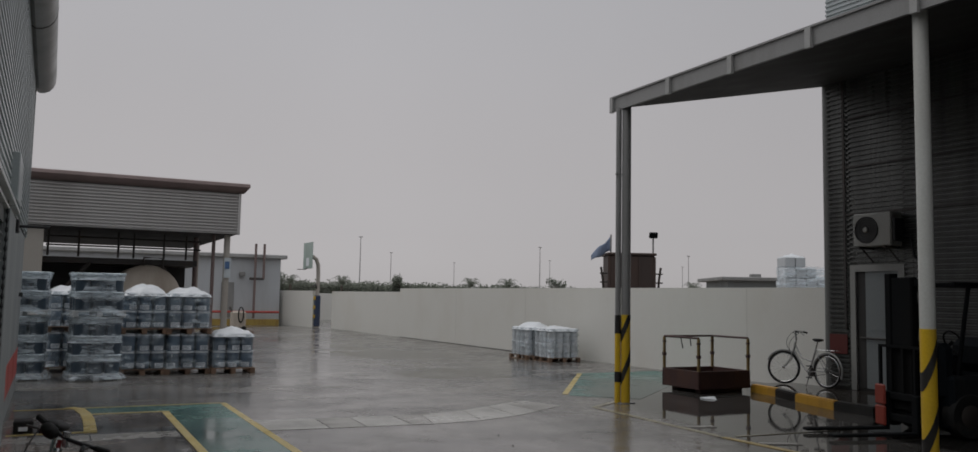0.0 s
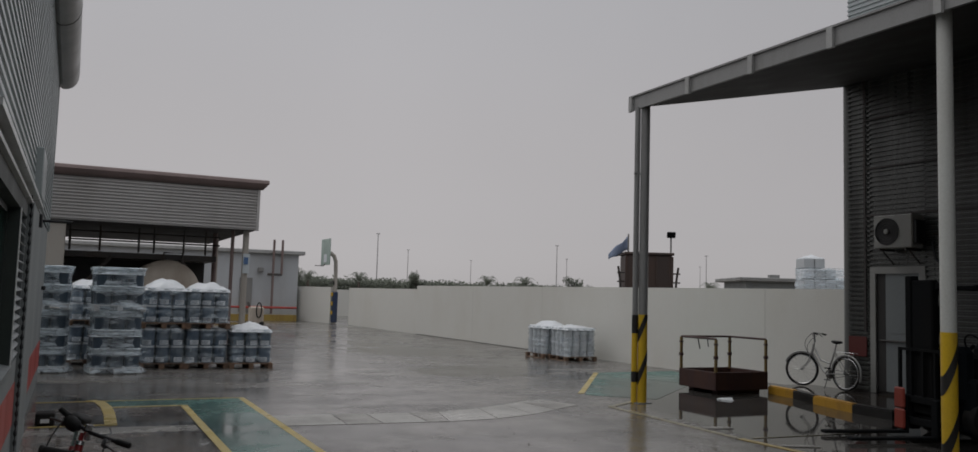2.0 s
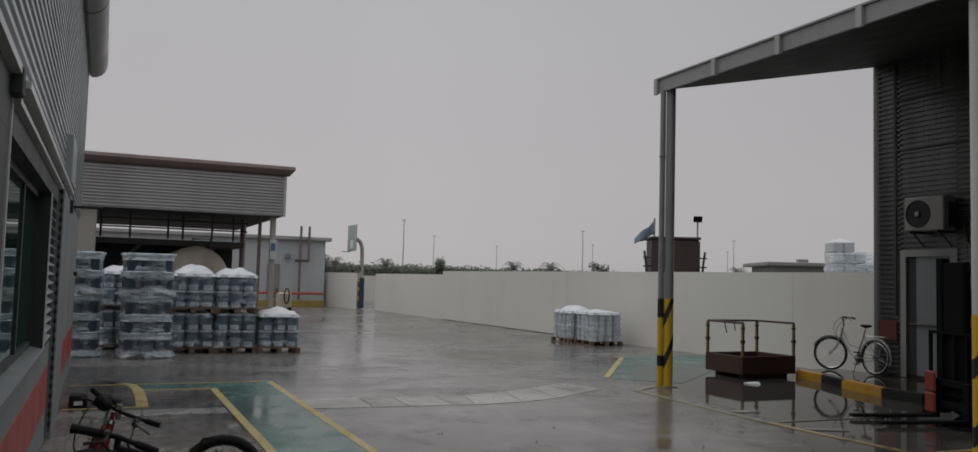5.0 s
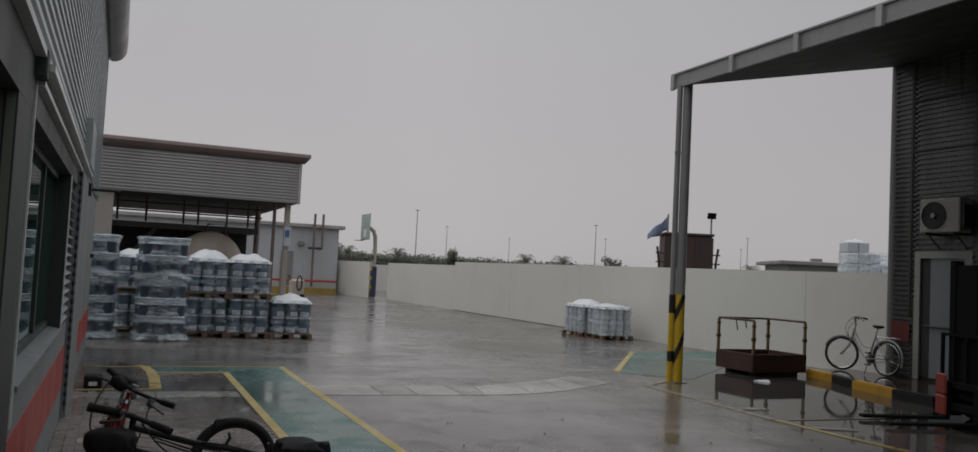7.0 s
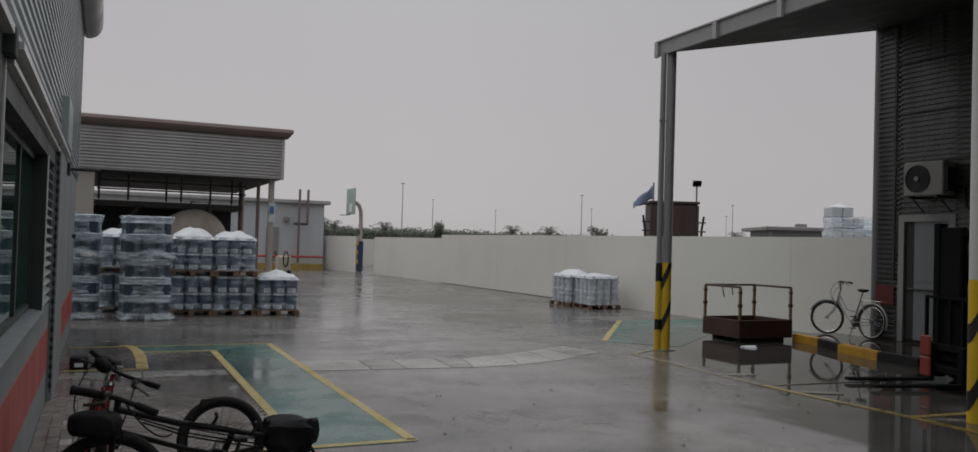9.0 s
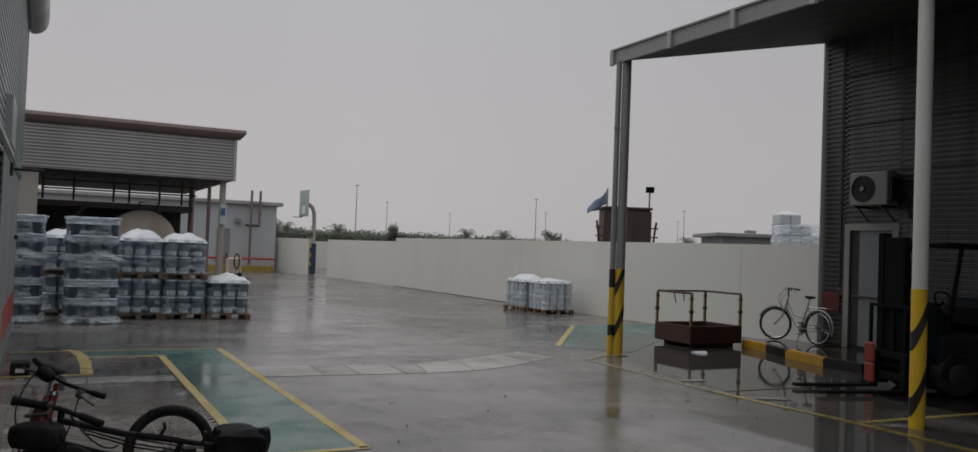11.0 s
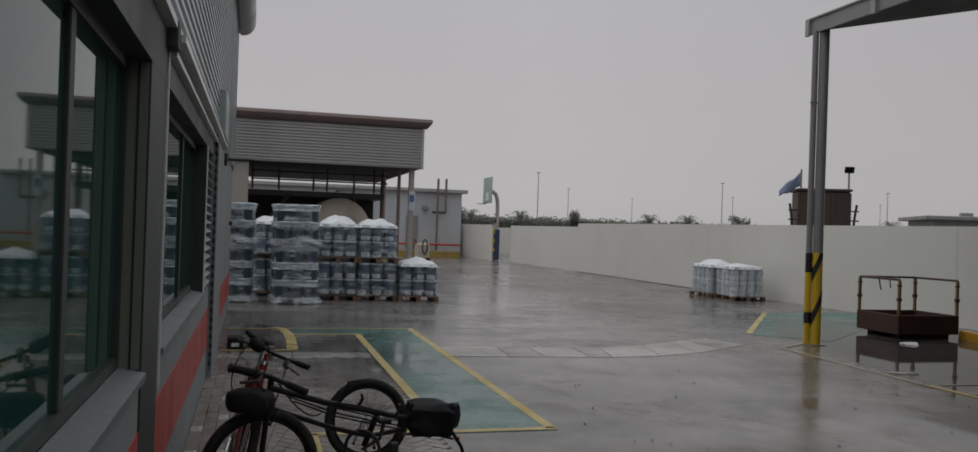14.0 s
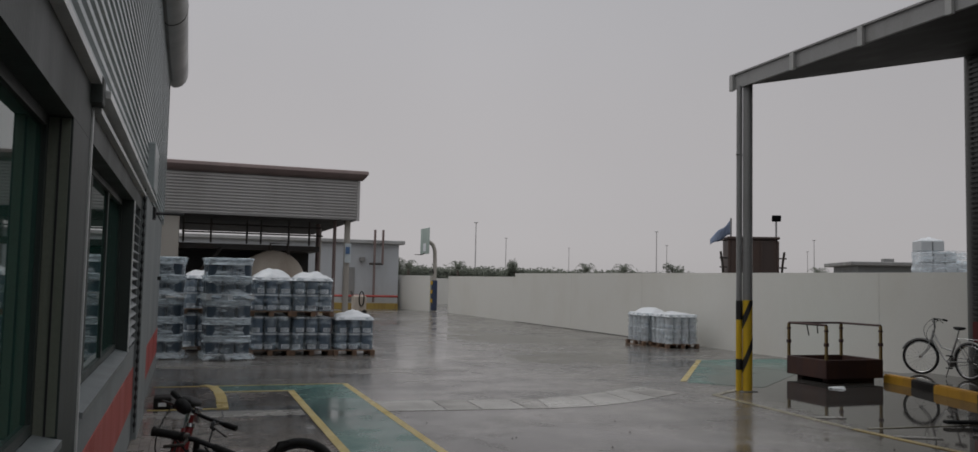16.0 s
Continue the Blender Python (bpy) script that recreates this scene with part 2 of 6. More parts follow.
PLASTER_PALE = surface("pale_grey_plaster", (0.235, 0.258, 0.263), 0.6, dirt=(0.25, 0.24, 0.22), amount=0.45)
SILL = surface("grey_metal_sill", (0.19, 0.21, 0.215), 0.4, 0.2, amount=0.4)
SLAT_GREY = surface("grey_slat_paint", (0.34, 0.36, 0.365), 0.4, 0.15, amount=0.35)
WHITE_EDGE = surface("white_metal_trim", (0.72, 0.73, 0.72), 0.32, 0.25, amount=0.3)
KERB_YELLOW = surface("worn_kerb_yellow", (0.50, 0.27, 0.03), 0.5, dirt=(0.16, 0.09, 0.04), amount=0.6, stain=5)
DOOR_PALE = surface("pale_door_paint", (0.21, 0.23, 0.235), 0.45, amount=0.4)
DOOR_FRAME = surface("door_frame_paint", (0.30, 0.30, 0.285), 0.5, amount=0.4)
RED_DULL = surface("dull_red_paint", (0.11, 0.02, 0.017), 0.55, amount=0.4)
COLUMN_GREY = surface("column_grey_paint", (0.125, 0.128, 0.122), 0.45, amount=0.4)
HUT_WALL = surface("pale_bluegrey_panel", (0.46, 0.48, 0.50), 0.5, 0.1, dirt=(0.30, 0.29, 0.28), amount=0.35)
RIB_GREY = surface("rib_grey_paint", (0.36, 0.36, 0.35), 0.45, amount=0.4)
# near-black base holds the shade beneath the canopy and shed roofs
SOFFIT = surface("shade_dark_soffit", (0.035, 0.033, 0.032), 0.7, amount=0.3)
GREEN_GLASS = glassy("green_tinted_glass", (0.05, 0.155, 0.122), 0.03)
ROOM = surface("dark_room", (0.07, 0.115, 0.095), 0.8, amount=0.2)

# ---- building helpers ----
def thing(name, label, category, group="", kind="", at=None):
    ob = new(name)
    ob.empty_display_size = 0.2
    if at is not None:
        ob.matrix_world = at
    return tagged(ob, label, category, group, kind)


def part(name, bm, material, parent=None, label="", smooth=False):
    me = bpy.data.meshes.new(name)
    bm.to_mesh(me)
    bm.free()
    return mesh_part(name, me, material, parent, label, smooth)


def mesh_part(name, me, material, parent=None, label="", smooth=False):
    if material and not me.materials:
        me.materials.append(material)
    if smooth:
        me.shade_smooth()
        me.set_sharp_from_angle(angle=radians(38))
    ob = new(name, me)
    if parent:
        ob.parent = parent
    return tagged(ob, label)


def box(bm, x0, x1, y0, y1, z0, z1, bevel=0.0, m=None):
    d = bmesh.ops.create_cube(bm, size=1.0)["verts"]
    for v in d:
        v.co = Vector((x0 + (v.co.x + 0.5) * (x1 - x0), y0 + (v.co.y + 0.5) * (y1 - y0), z0 + (v.co.z + 0.5) * (z1 - z0)))
    if bevel:
        es = list({e for v in d for e in v.link_edges})
        d = bmesh.ops.bevel(bm, geom=es, offset=bevel, segments=1, affect="EDGES", clamp_overlap=True)["verts"]
    if m is not None:
        bmesh.ops.transform(bm, matrix=m, verts=list(d))
    return bm


def one_box(*a, **k):
    return box(bmesh.new(), *a, **k)


def tube(bm, pts, r, seg=10, closed=False, caps=True):
    """A pipe of radius r (one, or one a point) along the points."""
    pts = [Vector(p) for p in pts]
    n = len(pts)
    rr = r if isinstance(r, (list, tuple)) else [r] * n
    rings, up = [], None
    for i, p in enumerate(pts):
        a = pts[i - 1] if i or closed else p
        b = pts[(i + 1) % n] if i < n - 1 or closed else p
        d = (b - a).normalized()
        if up is None:
            up = Vector((0, 0, 1)) if abs(d.z) < 0.9 else Vector((1, 0, 0))
        s = d.cross(up).normalized()
        up = s.cross(d).normalized()
        rings.append([bm.verts.new(p + rr[i] * (math.cos(2 * math.pi * k / seg) * s + math.sin(2 * math.pi * k / seg) * up)) for k in range(seg)])
    for i in range(n if closed else n - 1):
        a, b = rings[i], rings[(i + 1) % n]
        for k in range(seg):
            bm.faces.new((a[k], a[(k + 1) % seg], b[(k + 1) % seg], b[k]))
    if caps and not closed:
        bm.faces.new(rings[0][::-1])
        bm.faces.new(rings[-1])
    return bm


def one_tube(pts, r, seg=10, **k):
    return tube(bmesh.new(), pts, r, seg, **k)


def lathe(bm, profile, seg=20, m=None):
    """Turns (radius, height) pairs round the z axis."""
    rings = []
    for r, z in profile:
        if r < 1e-6:
            rings.append([bm.verts.new((0, 0, z))])
        else:
            rings.append([bm.verts.new((r * math.cos(2 * math.pi * k / seg), r * math.sin(2 * math.pi * k / seg), z)) for k in range(seg)])
    for a, b in zip(rings, rings[1:]):
        for k in range(seg):
            q = (k + 1) % seg
            if len(a) == 1 and len(b) > 1:
                bm.faces.new((a[0], b[q], b[k]))
            elif len(b) == 1 and len(a) > 1:
                bm.faces.new((a[k], a[q], b[0]))
            elif len(a) > 1:
                bm.faces.new((a[k], a[q], b[q], b[k]))
    if m is not None:
        bmesh.ops.transform(bm, matrix=m, verts=[v for r in rings for v in r])
    return bm


def sheet(bm, a, b, z0, z1, pitch=0.1, depth=0.028, out=None):
    """Cladding with level ribs between two plan points; the ribs stand out towards `out`."""
    a, b = Vector((*a, 0)), Vector((*b, 0))
    o = Vector((*out, 0)).normalized()
    prof, z = [], z0
    while z < z1 - 1e-6:
        for dz, d in ((0.0, 0.0), (0.42, 0.0), (0.52, 1.0), (0.90, 1.0)):
            if z + dz * pitch <= z1:
                prof.append((z + dz * pitch, d * depth))
        z += pitch
    prof.append((z1, 0.0))
    rows = [[bm.verts.new(p + o * d + Vector((0, 0, zz))) for p in (a, b)] for zz, d in prof]
    for p, q in zip(rows, rows[1:]):
        bm.faces.new((p[0], p[1], q[1], q[0]))
    return bm


def slab(bm, poly, z0, z1):
    """A plan polygon raised from z0 to z1."""
    lo, hi = [bm.verts.new((x, y, z0)) for x, y in poly], [bm.verts.new((x, y, z1)) for x, y in poly]
    n = len(poly)
    bm.faces.new(hi)
    bm.faces.new(lo[::-1])
    for i in range(n):
        bm.faces.new((lo[i], lo[(i + 1) % n], hi[(i + 1) % n], hi[i]))
    bmesh.ops.recalc_face_normals(bm, faces=bm.faces)
    return bm


def strip(pts, w, z0, z1):
    """A painted line of width w along plan points."""
    pts = [Vector(p) for p in pts]
    left, right = [], []
    for i, p in enumerate(pts):
        d = (pts[min(i + 1, len(pts) - 1)] - pts[max(i - 1, 0)]).normalized()
        nrm = Vector((-d.y, d.x)) * w / 2
        left.append(p + nrm)
        right.append(p - nrm)
    bm = bmesh.new()
    for i in range(len(pts) - 1):
        slab(bm, [left[i], right[i], right[i + 1], left[i + 1]], z0, z1)
    return bm


# ---- ground ----
bm = bmesh.new()
slab(bm, [(-900, -300), (1100, -300), (1100, 1600), (-900, 1600)], -0.6, -0.012)
tagged(part("ground", bm, SAND), "wet sandy ground stretching to the horizon", "ground", kind="structure")
bm = bmesh.new()
slab(bm, [(-14, -22), (40, -22), (40, 72), (-14, 72)], -0.3, 0.0)
tagged(part("road", bm, ASPHALT), "rain-wet grey concrete yard with shallow puddles", "yard", kind="structure")

# walkway paint and lines
def mark(name, bm, material, label, category):
    return tagged(part(name, bm, material), label, category, kind="structure")

mark("walkway_paint", slab(bmesh.new(), [(0.9, 6.9), (1.86, 6.9), (1.86, 14.1), (0.9, 14.1)], -0.05, 0.004), GREEN_FLOOR, "green painted walkway on the wet yard", "floor paint")
mark("walkway_paint", slab(bmesh.new(), [(-0.25, 13.45), (0.9, 13.45), (0.9, 14.1), (-0.25, 14.1)], -0.05, 0.004), GREEN_FLOOR, "green painted walkway turning towards the building", "floor paint")
mark("walkway_paint", slab(bmesh.new(), [(7.95, 13.3), (8.9, 12.4), (13.1, 15.9), (13.1, 17.3), (10.75, 17.2)], -0.05, 0.004), GREEN_FLOOR, "green painted walkway by the boundary wall", "floor paint")
for pts, w in (([(1.86, 14.15), (1.86, 6.96)], 0.10), ([(0.9, 13.42), (0.9, 6.96)], 0.10), ([(0.9, 6.96), (1.9, 6.96)], 0.09), ([(-0.2, 13.42), (0.9, 13.42)], 0.07),
               ([(-1.1, 14.15), (1.86, 14.15)], 0.05), ([(-1.1, 11.75), (-0.1, 11.75)], 0.07), ([(10.74, 17.18), (7.98, 13.5)], 0.11)):
    mark("floor_line", strip(pts, w, -0.05, 0.0065), YELLOW_FLOOR, "worn yellow line painted on the wet yard", "floor line")
for pts, w in (([(-0.22, 6.96), (0.9, 6.96)], 0.09), ([(-0.22, 6.96), (-0.22, 4.6)], 0.12)):
    mark("floor_line", strip(pts, w, -0.05, 0.0185), YELLOW_FLOOR, "worn yellow line painted over the brick pavers", "floor line")
for pts, w in (([(7.42, 11.7), (7.33, 9.8), (7.29, 8.5)], 0.10), ([(7.42, 11.7), (8.2, 12.2)], 0.10), ([(7.5, 8.5), (10.2, 8.36)], 0.05)):
    mark("floor_line", strip(pts, w, -0.05, 0.008), FADED_LINE, "faded pale line worn thin on the wet yard", "floor line")
for pts, w in (([(7.29, 8.5), (7.33, 7.4), (7.40, 6.6), (7.40, 2.0)], 0.10), ([(7.47, 6.36), (9.9, 6.26)], 0.09)):
    mark("floor_line", strip(pts, w, -0.05, 0.008), YELLOW_WORN, "worn yellow line on the dark wet yard", "floor line")
for pts in ([(7.42, 9.42), (7.60, 9.36), (7.84, 9.30)], [(7.38, 7.98), (7.6, 7.86), (7.86, 7.74)], [(7.52, 6.2), (7.9, 6.02)]):
    mark("scuff", strip(pts, 0.15, -0.05, 0.010), SLAB_DARK, "pale scuffed patch beside the floor line", "floor scuff")
mark("floor_line", strip([(-0.36, 14.25), (-0.24, 14.05), (-0.17, 13.5), (-0.15, 12.8), (-0.17, 11.7)], 0.15, -0.05, 0.011), YELLOW_FLOOR, "broad curved yellow line painted on the yard", "floor line")
# painted shade: a darker floor area below the canopy and forklift
mark("patch", slab(bmesh.new(), [(8.9, 4.6), (13.1, 4.4), (13.1, 9.1), (11.0, 9.0), (9.9, 8.5), (9.3, 7.4), (9.35, 6.5)], -0.05, 0.003), SHADED_FLOOR, "wet concrete coloured dark for the shade under forklift and canopy", "paving")
mark("patch", slab(bmesh.new(), [(-1.15, 11.9), (-0.2, 11.9), (-0.3, 14.05), (-1.15, 14.05)], -0.05, 0.003), BROWN_PATCH, "brown wet patch of paving by the building", "paving")
mark("patch", slab(bmesh.new(), [(0.1, 12.0), (0.8, 12.0), (0.8, 13.2), (0.1, 13.2)], -0.05, 0.003), BROWN_PATCH, "brown wet patch of paving beside the walkway", "paving")

# ---- boundary wall ----
def wall_x(y):
    return 13.55 - 0.03 * (y - 17.0)

def wall_run(name, a, b, h, label):
    a, b = Vector(a), Vector(b)
    d = (b - a).normalized()
    nrm = Vector((d.y, -d.x)) * 0.2
    if nrm.x < 0:
        nrm = -nrm
    w = tagged(part(name, slab(bmesh.new(), [a, b, b + nrm, a + nrm], -0.3, h), WALL_PAINT), label, "wall", kind="structure")
    return w

wall_run("wall_east", (wall_x(12.05), 12.05), (wall_x(17.6), 17.6), 2.13, "white painted boundary wall, rain stained")
wall_run("wall_east", (wall_x(17.6), 17.603), (wall_x(35.0), 35.0), 2.13, "long white painted boundary wall, rain stained")
wall_run("wall_east", (wall_x(35.0), 35.003), (wall_x(44.3), 44.3), 1.98, "lower white boundary wall ending at the gateway")
wall_run("wall_east", (12.15, 45.9), (11.0, 50.2), 2.0, "white boundary wall beyond the gateway")
wall_run("wall_north", (13.2, 60.0), (22.0, 59.0), 1.9, "white wall seen through the gateway")

tagged(part("baseboard", slab(bmesh.new(), [(wall_x(24.5) - 0.006, 24.5), (wall_x(24.5) + 0.05, 24.5), (wall_x(34.9) + 0.05, 34.9), (wall_x(34.9) - 0.006, 34.9)], 0.0, 0.02), STEEL_DARK), "dark damp gap along the foot of the wall", "wall foot", kind="structure")
for y in (14.6, 19.3, 24.4, 29.5):
    tagged(part("trim", one_box(wall_x(y) - 0.003, wall_x(y) + 0.02, y - 0.004, y + 0.004, 0.0, 2.128), WALL_JOINT), "thin joint in the white wall", "wall joint", kind="structure")

# ---- left building ----
LX = -1.18
left = thing("warehouse", "grey ribbed-metal warehouse with a red painted band", "building")
bm = bmesh.new()
box(bm, LX - 0.25, LX, -19.9, 1.9, -0.2, 1.02)
part("wall", box(bm, LX - 0.25, LX, 1.9, 9.6, -0.2, 1.02), PLASTER_PALE, left, "grey painted low wall")
part("wall", one_box(LX - 0.25, LX, 9.6, 17.1, -0.2, 2.7), PLASTER, left, "grey painted wall")
part("band", one_box(LX, LX + 0.006, -6.0, 9.6, 0.36, 0.78), RED_PAINT, left, "red painted band")
part("band", one_box(LX, LX + 0.006, 11.3, 17.1, 0.30, 0.75), RED_PAINT, left, "red painted band")
part("cladding", sheet(bmesh.new(), (LX, -19.9), (LX, 17.1), 2.74, 5.6, 0.09, 0.028, (1, 0)), CLAD, left, "grey level-ribbed cladding")
part("cladding", sheet(bmesh.new(), (LX, 17.1), (LX - 12, 17.1), 0.0, 5.6, 0.09, 0.028, (0, 1)), CLAD, left)
part("corner_trim", one_box(LX - 0.06, LX + 0.035, 17.06, 17.16, 2.7, 5.5), CLAD, left)
bm = bmesh.new()
lo = [(LX - 12.0, 6.9), (LX + 0.1, 6.06)]
a = [bm.verts.new((x, -19.9, z + d)) for d in (0, 0.12) for x, z in (lo if d == 0 else lo[::-1])]
b = [bm.verts.new((v.co.x, 17.3, v.co.z)) for v in a]
bm.faces.new(a); bm.faces.new(b[::-1])
for k in range(4):
    bm.faces.new((a[k], a[(k + 1) % 4], b[(k + 1) % 4], b[k]))
bmesh.ops.recalc_face_normals(bm, faces=bm.faces)
part("roof", bm, CLAD, left, "grey sheet roof")
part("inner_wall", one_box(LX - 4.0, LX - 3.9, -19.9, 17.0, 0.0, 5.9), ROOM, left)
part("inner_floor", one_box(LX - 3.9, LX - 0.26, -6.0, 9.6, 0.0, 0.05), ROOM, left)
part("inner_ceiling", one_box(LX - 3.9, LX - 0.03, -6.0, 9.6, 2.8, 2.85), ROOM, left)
# lintel, drip flashing and its brackets
part("lintel", one_box(LX - 0.2, LX + 0.01, -2.4, 9.6, 2.43, 2.74), ALU, left, "dark metal lintel")
bm = slab(bmesh.new(), [(LX, -6.0), (LX + 0.06, -6.0), (LX + 0.06, 4.5), (LX, 4.5)], 2.70, 2.735)
part("flashing", bm, WHITE_EDGE, left, "pale metal drip flashing")
part("flashing", one_box(LX, LX + 0.09, 4.66, 11.4, 2.66, 2.70), WHITE_EDGE, left, "pale metal drip flashing")
part("flashing", one_box(LX, LX + 0.05, 4.66, 11.4, 2.58, 2.61), WHITE_EDGE, left)
part("bracket", one_box(LX + 0.004, LX + 0.065, 4.52, 4.655, 2.605, 2.745, 0.006), ALU, left)
part("box_housing", one_box(LX, LX + 0.10, 10.2, 11.3, 2.72, 3.25, 0.01), CLAD, left, "grey metal box on the cladding")
# windows: set back in a reveal, with frames, sliding sashes, panes and sills
REVEAL = 0.107
def window(y0, y1, z0, z1, mullions):
    g = LX - REVEAL
    w = part("window", one_box(g - 0.035, g + 0.02, y0, y0 + 0.05, z0, z1), ALU, left, "aluminium window with green tinted glass")
    part("frame", one_box(g - 0.035, g + 0.02, y1 - 0.05, y1, z0, z1), ALU, w)
    part("frame", one_box(g - 0.035, g + 0.02, y0 + 0.05, y1 - 0.05, z1 - 0.05, z1), ALU, w)
    part("frame", one_box(g - 0.035, g + 0.02, y0 + 0.05, y1 - 0.05, z0, z0 + 0.045), ALU, w)
    ys = [y0 + 0.05, *mullions, y1 - 0.05]
    for k, y in enumerate(mullions):
        part("mullion", one_box(g - 0.030, g - 0.008, y - 0.085, y - 0.012, z0 + 0.045, z1 - 0.05, 0.004), STEEL_BLACK, w, "dark sash stile")
        part("mullion", one_box(g - 0.012, g + 0.016, y - 0.008, y + 0.07, z0 + 0.045, z1 - 0.05, 0.005), ALU, w)
        part("seal", one_box(g - 0.004, g + 0.004, y + 0.071, y + 0.083, z0 + 0.05, z1 - 0.055), STEEL_BLACK, w, "black rubber seal")
    for a, b in zip(ys, ys[1:]):
        p = part("pane", one_box(g - 0.008, g, a + 0.002, b - 0.002, z0 + 0.045, z1 - 0.05), GREEN_GLASS, w)
        p.visible_shadow = False
    bm = slab(bmesh.new(), [(g + 0.021, y0), (LX + 0.03, y0), (LX + 0.03, y1), (g + 0.021, y1)], z0 - 0.035, z0 - 0.004)
    for v in bm.verts:
        v.co.z -= max(0.0, v.co.x - g - 0.021) * 0.22
    part("sill", bm, SILL, w, "grey metal sill")
    return w
window(-2.4, 3.95, 1.075, 2.43, [-0.6, 1.1, 2.80])
window(4.70, 8.3, 1.075, 2.43, [5.75, 6.95])
part("pier", one_box(LX - 0.2, LX + 0.009, 3.958, 4.60, 0.0, 2.60, 0.003), ALU, left, "dark grey steel-clad pier")
part("jamb", one_box(LX - REVEAL + 0.021, LX - 0.001, 3.951, 3.9575, 1.06, 2.425), OLIVE, left, "olive grey window jamb")
part("jamb_groove", one_box(LX - 0.045, LX - 0.036, 3.947, 3.9505, 1.06, 2.42), STEEL_BLACK, left)
part("corner_fin", one_box(LX - 0.02, LX + 0.020, 4.602, 4.632, 0.85, 2.60, 0.003), WHITE_EDGE, left, "pale metal corner fin")
part("pier", one_box(LX - 0.2, LX + 0.06, 9.68, 11.2, 0.0, 2.6, 0.006), PLASTER, left, "grey painted pier")
louver = part("louvre", one_box(LX - 0.2, LX - 0.1, 8.4, 9.6, 1.02, 2.43), STEEL_BLACK, left, "pale louvred vent panel")
part("frame", one_box(LX - 0.12, LX + 0.012, 8.305, 8.40, 1.02, 2.43), ALU, louver)
part("frame_edge", one_box(LX + 0.0125, LX + 0.02, 8.305, 8.40, 1.02, 2.43), WHITE_EDGE, louver)
for k in range(15):
    z = 1.1 + k * 0.089
    part("slat", box(bmesh.new(), -0.05, 0.05, 8.42, 9.58, -0.006, 0.006, m=Matrix.Translation((LX - 0.03, 0, z)) @ Matrix.Rotation(radians(35), 4, "Y")), SLAT_GREY, louver)
chain = part("rain_chain", one_tube([(LX + 0.04, 9.6, 0.1), (LX + 0.04, 9.6, 2.66)], 0.006, 6), STEEL_BLACK, left, "dark rain chain hanging from the flashing")
link = None
for k in range(26):
    z = 0.15 + k * 0.095
    if link is None:
        link = part("chain_link", one_tube([(LX + 0.04, 9.6, 0), (LX + 0.04, 9.6, 0.03), (LX + 0.04, 9.6, 0.06)], [0.01, 0.02, 0.01], 6), STEEL_BLACK, chain)
    else:
        link = mesh_part("chain_link", link.data, None, chain)
    link.location = (0, 0, z)
part("wall", one_box(LX - 0.25, LX, -19.9, -2.4, 1.08, 2.74), PLASTER, left)
part("rod", one_tube([(LX, 11.8, 2.55), (LX + 0.42, 11.8, 2.55)], 0.018, 8), STEEL_BLACK, left, "dark rod projecting from the wall", True)
part("rod_socket", one_box(LX, LX + 0.08, 11.6, 11.95, 2.47, 2.62, 0.01), STEEL_BLACK, left)
part("wall_light", one_box(LX, LX + 0.06, 15.9, 16.1, 1.65, 1.72, 0.01), STEEL_BLACK, left)
# bullnose gutter along the eaves
prof = [(-1.19, 5.46), (-1.10, 5.40), (-1.02, 5.41), (-0.94, 5.45), (-0.88, 5.52), (-0.845, 5.61), (-0.835, 5.73), (-0.85, 5.86), (-0.90, 5.97), (-0.98, 6.04), (-1.19, 6.08)]
def gutter_run(y0, y1, grow=0.0):
    bm = bmesh.new()
    cx, cz = -1.02, 5.74
    pr = [(cx + (x - cx) * (1 + grow), cz + (z - cz) * (1 + grow)) for x, z in prof]
    a = [bm.verts.new((x, y0, z)) for x, z in pr]
    b = [bm.verts.new((x, y1, z)) for x, z in pr]
    for i in range(len(pr)):
        j = (i + 1) % len(pr)
        bm.faces.new((a[i], a[j], b[j], b[i]))
    bm.faces.new(a[::-1]); bm.faces.new(b)
    bmesh.ops.recalc_face_normals(bm, faces=bm.faces)
    return bm
for y0, y1 in ((-19.9, 1.0), (1.004, 6.996), (7.0, 12.996), (13.0, 17.4)):
    part("gutter", gutter_run(y0, y1), GUTTER_GREY, left, "grey rounded eaves gutter", True)
for y in (1.0, 7.0, 13.0):
    part("gutter_joint", gutter_run(y - 0.02, y + 0.02, 0.02), STEEL_DARK, left, "dark gutter joint", True)

# ---- shed ----
SY = 24.0
shed = thing("open_shed", "open-fronted metal shed with ribbed fascia and brown gutter", "shed")
part("fascia", sheet(bmesh.new(), (-9.0, SY), (3.83, SY), 3.41, 4.55, 0.084, 0.045, (0, -1)), CLAD_SHED, shed, "silver ribbed fascia")
part("fascia", sheet(bmesh.new(), (3.83, SY), (3.83, SY + 9.0), 3.41, 4.55, 0.084, 0.045, (1, 0)), CLAD_SHED, shed)
part("fascia_trim", one_box(3.80, 3.88, SY - 0.05, SY + 0.03, 3.40, 4.56), CLAD_SHED, shed)
gut = [(0.0, 4.55), (-0.10, 4.56), (-0.2, 4.62), (-0.25, 4.72), (-0.22, 4.80), (-0.12, 4.83), (0.3, 4.86)]
bm = bmesh.new()
a = [bm.verts.new((-9.0, SY + y, z)) for y, z in gut]
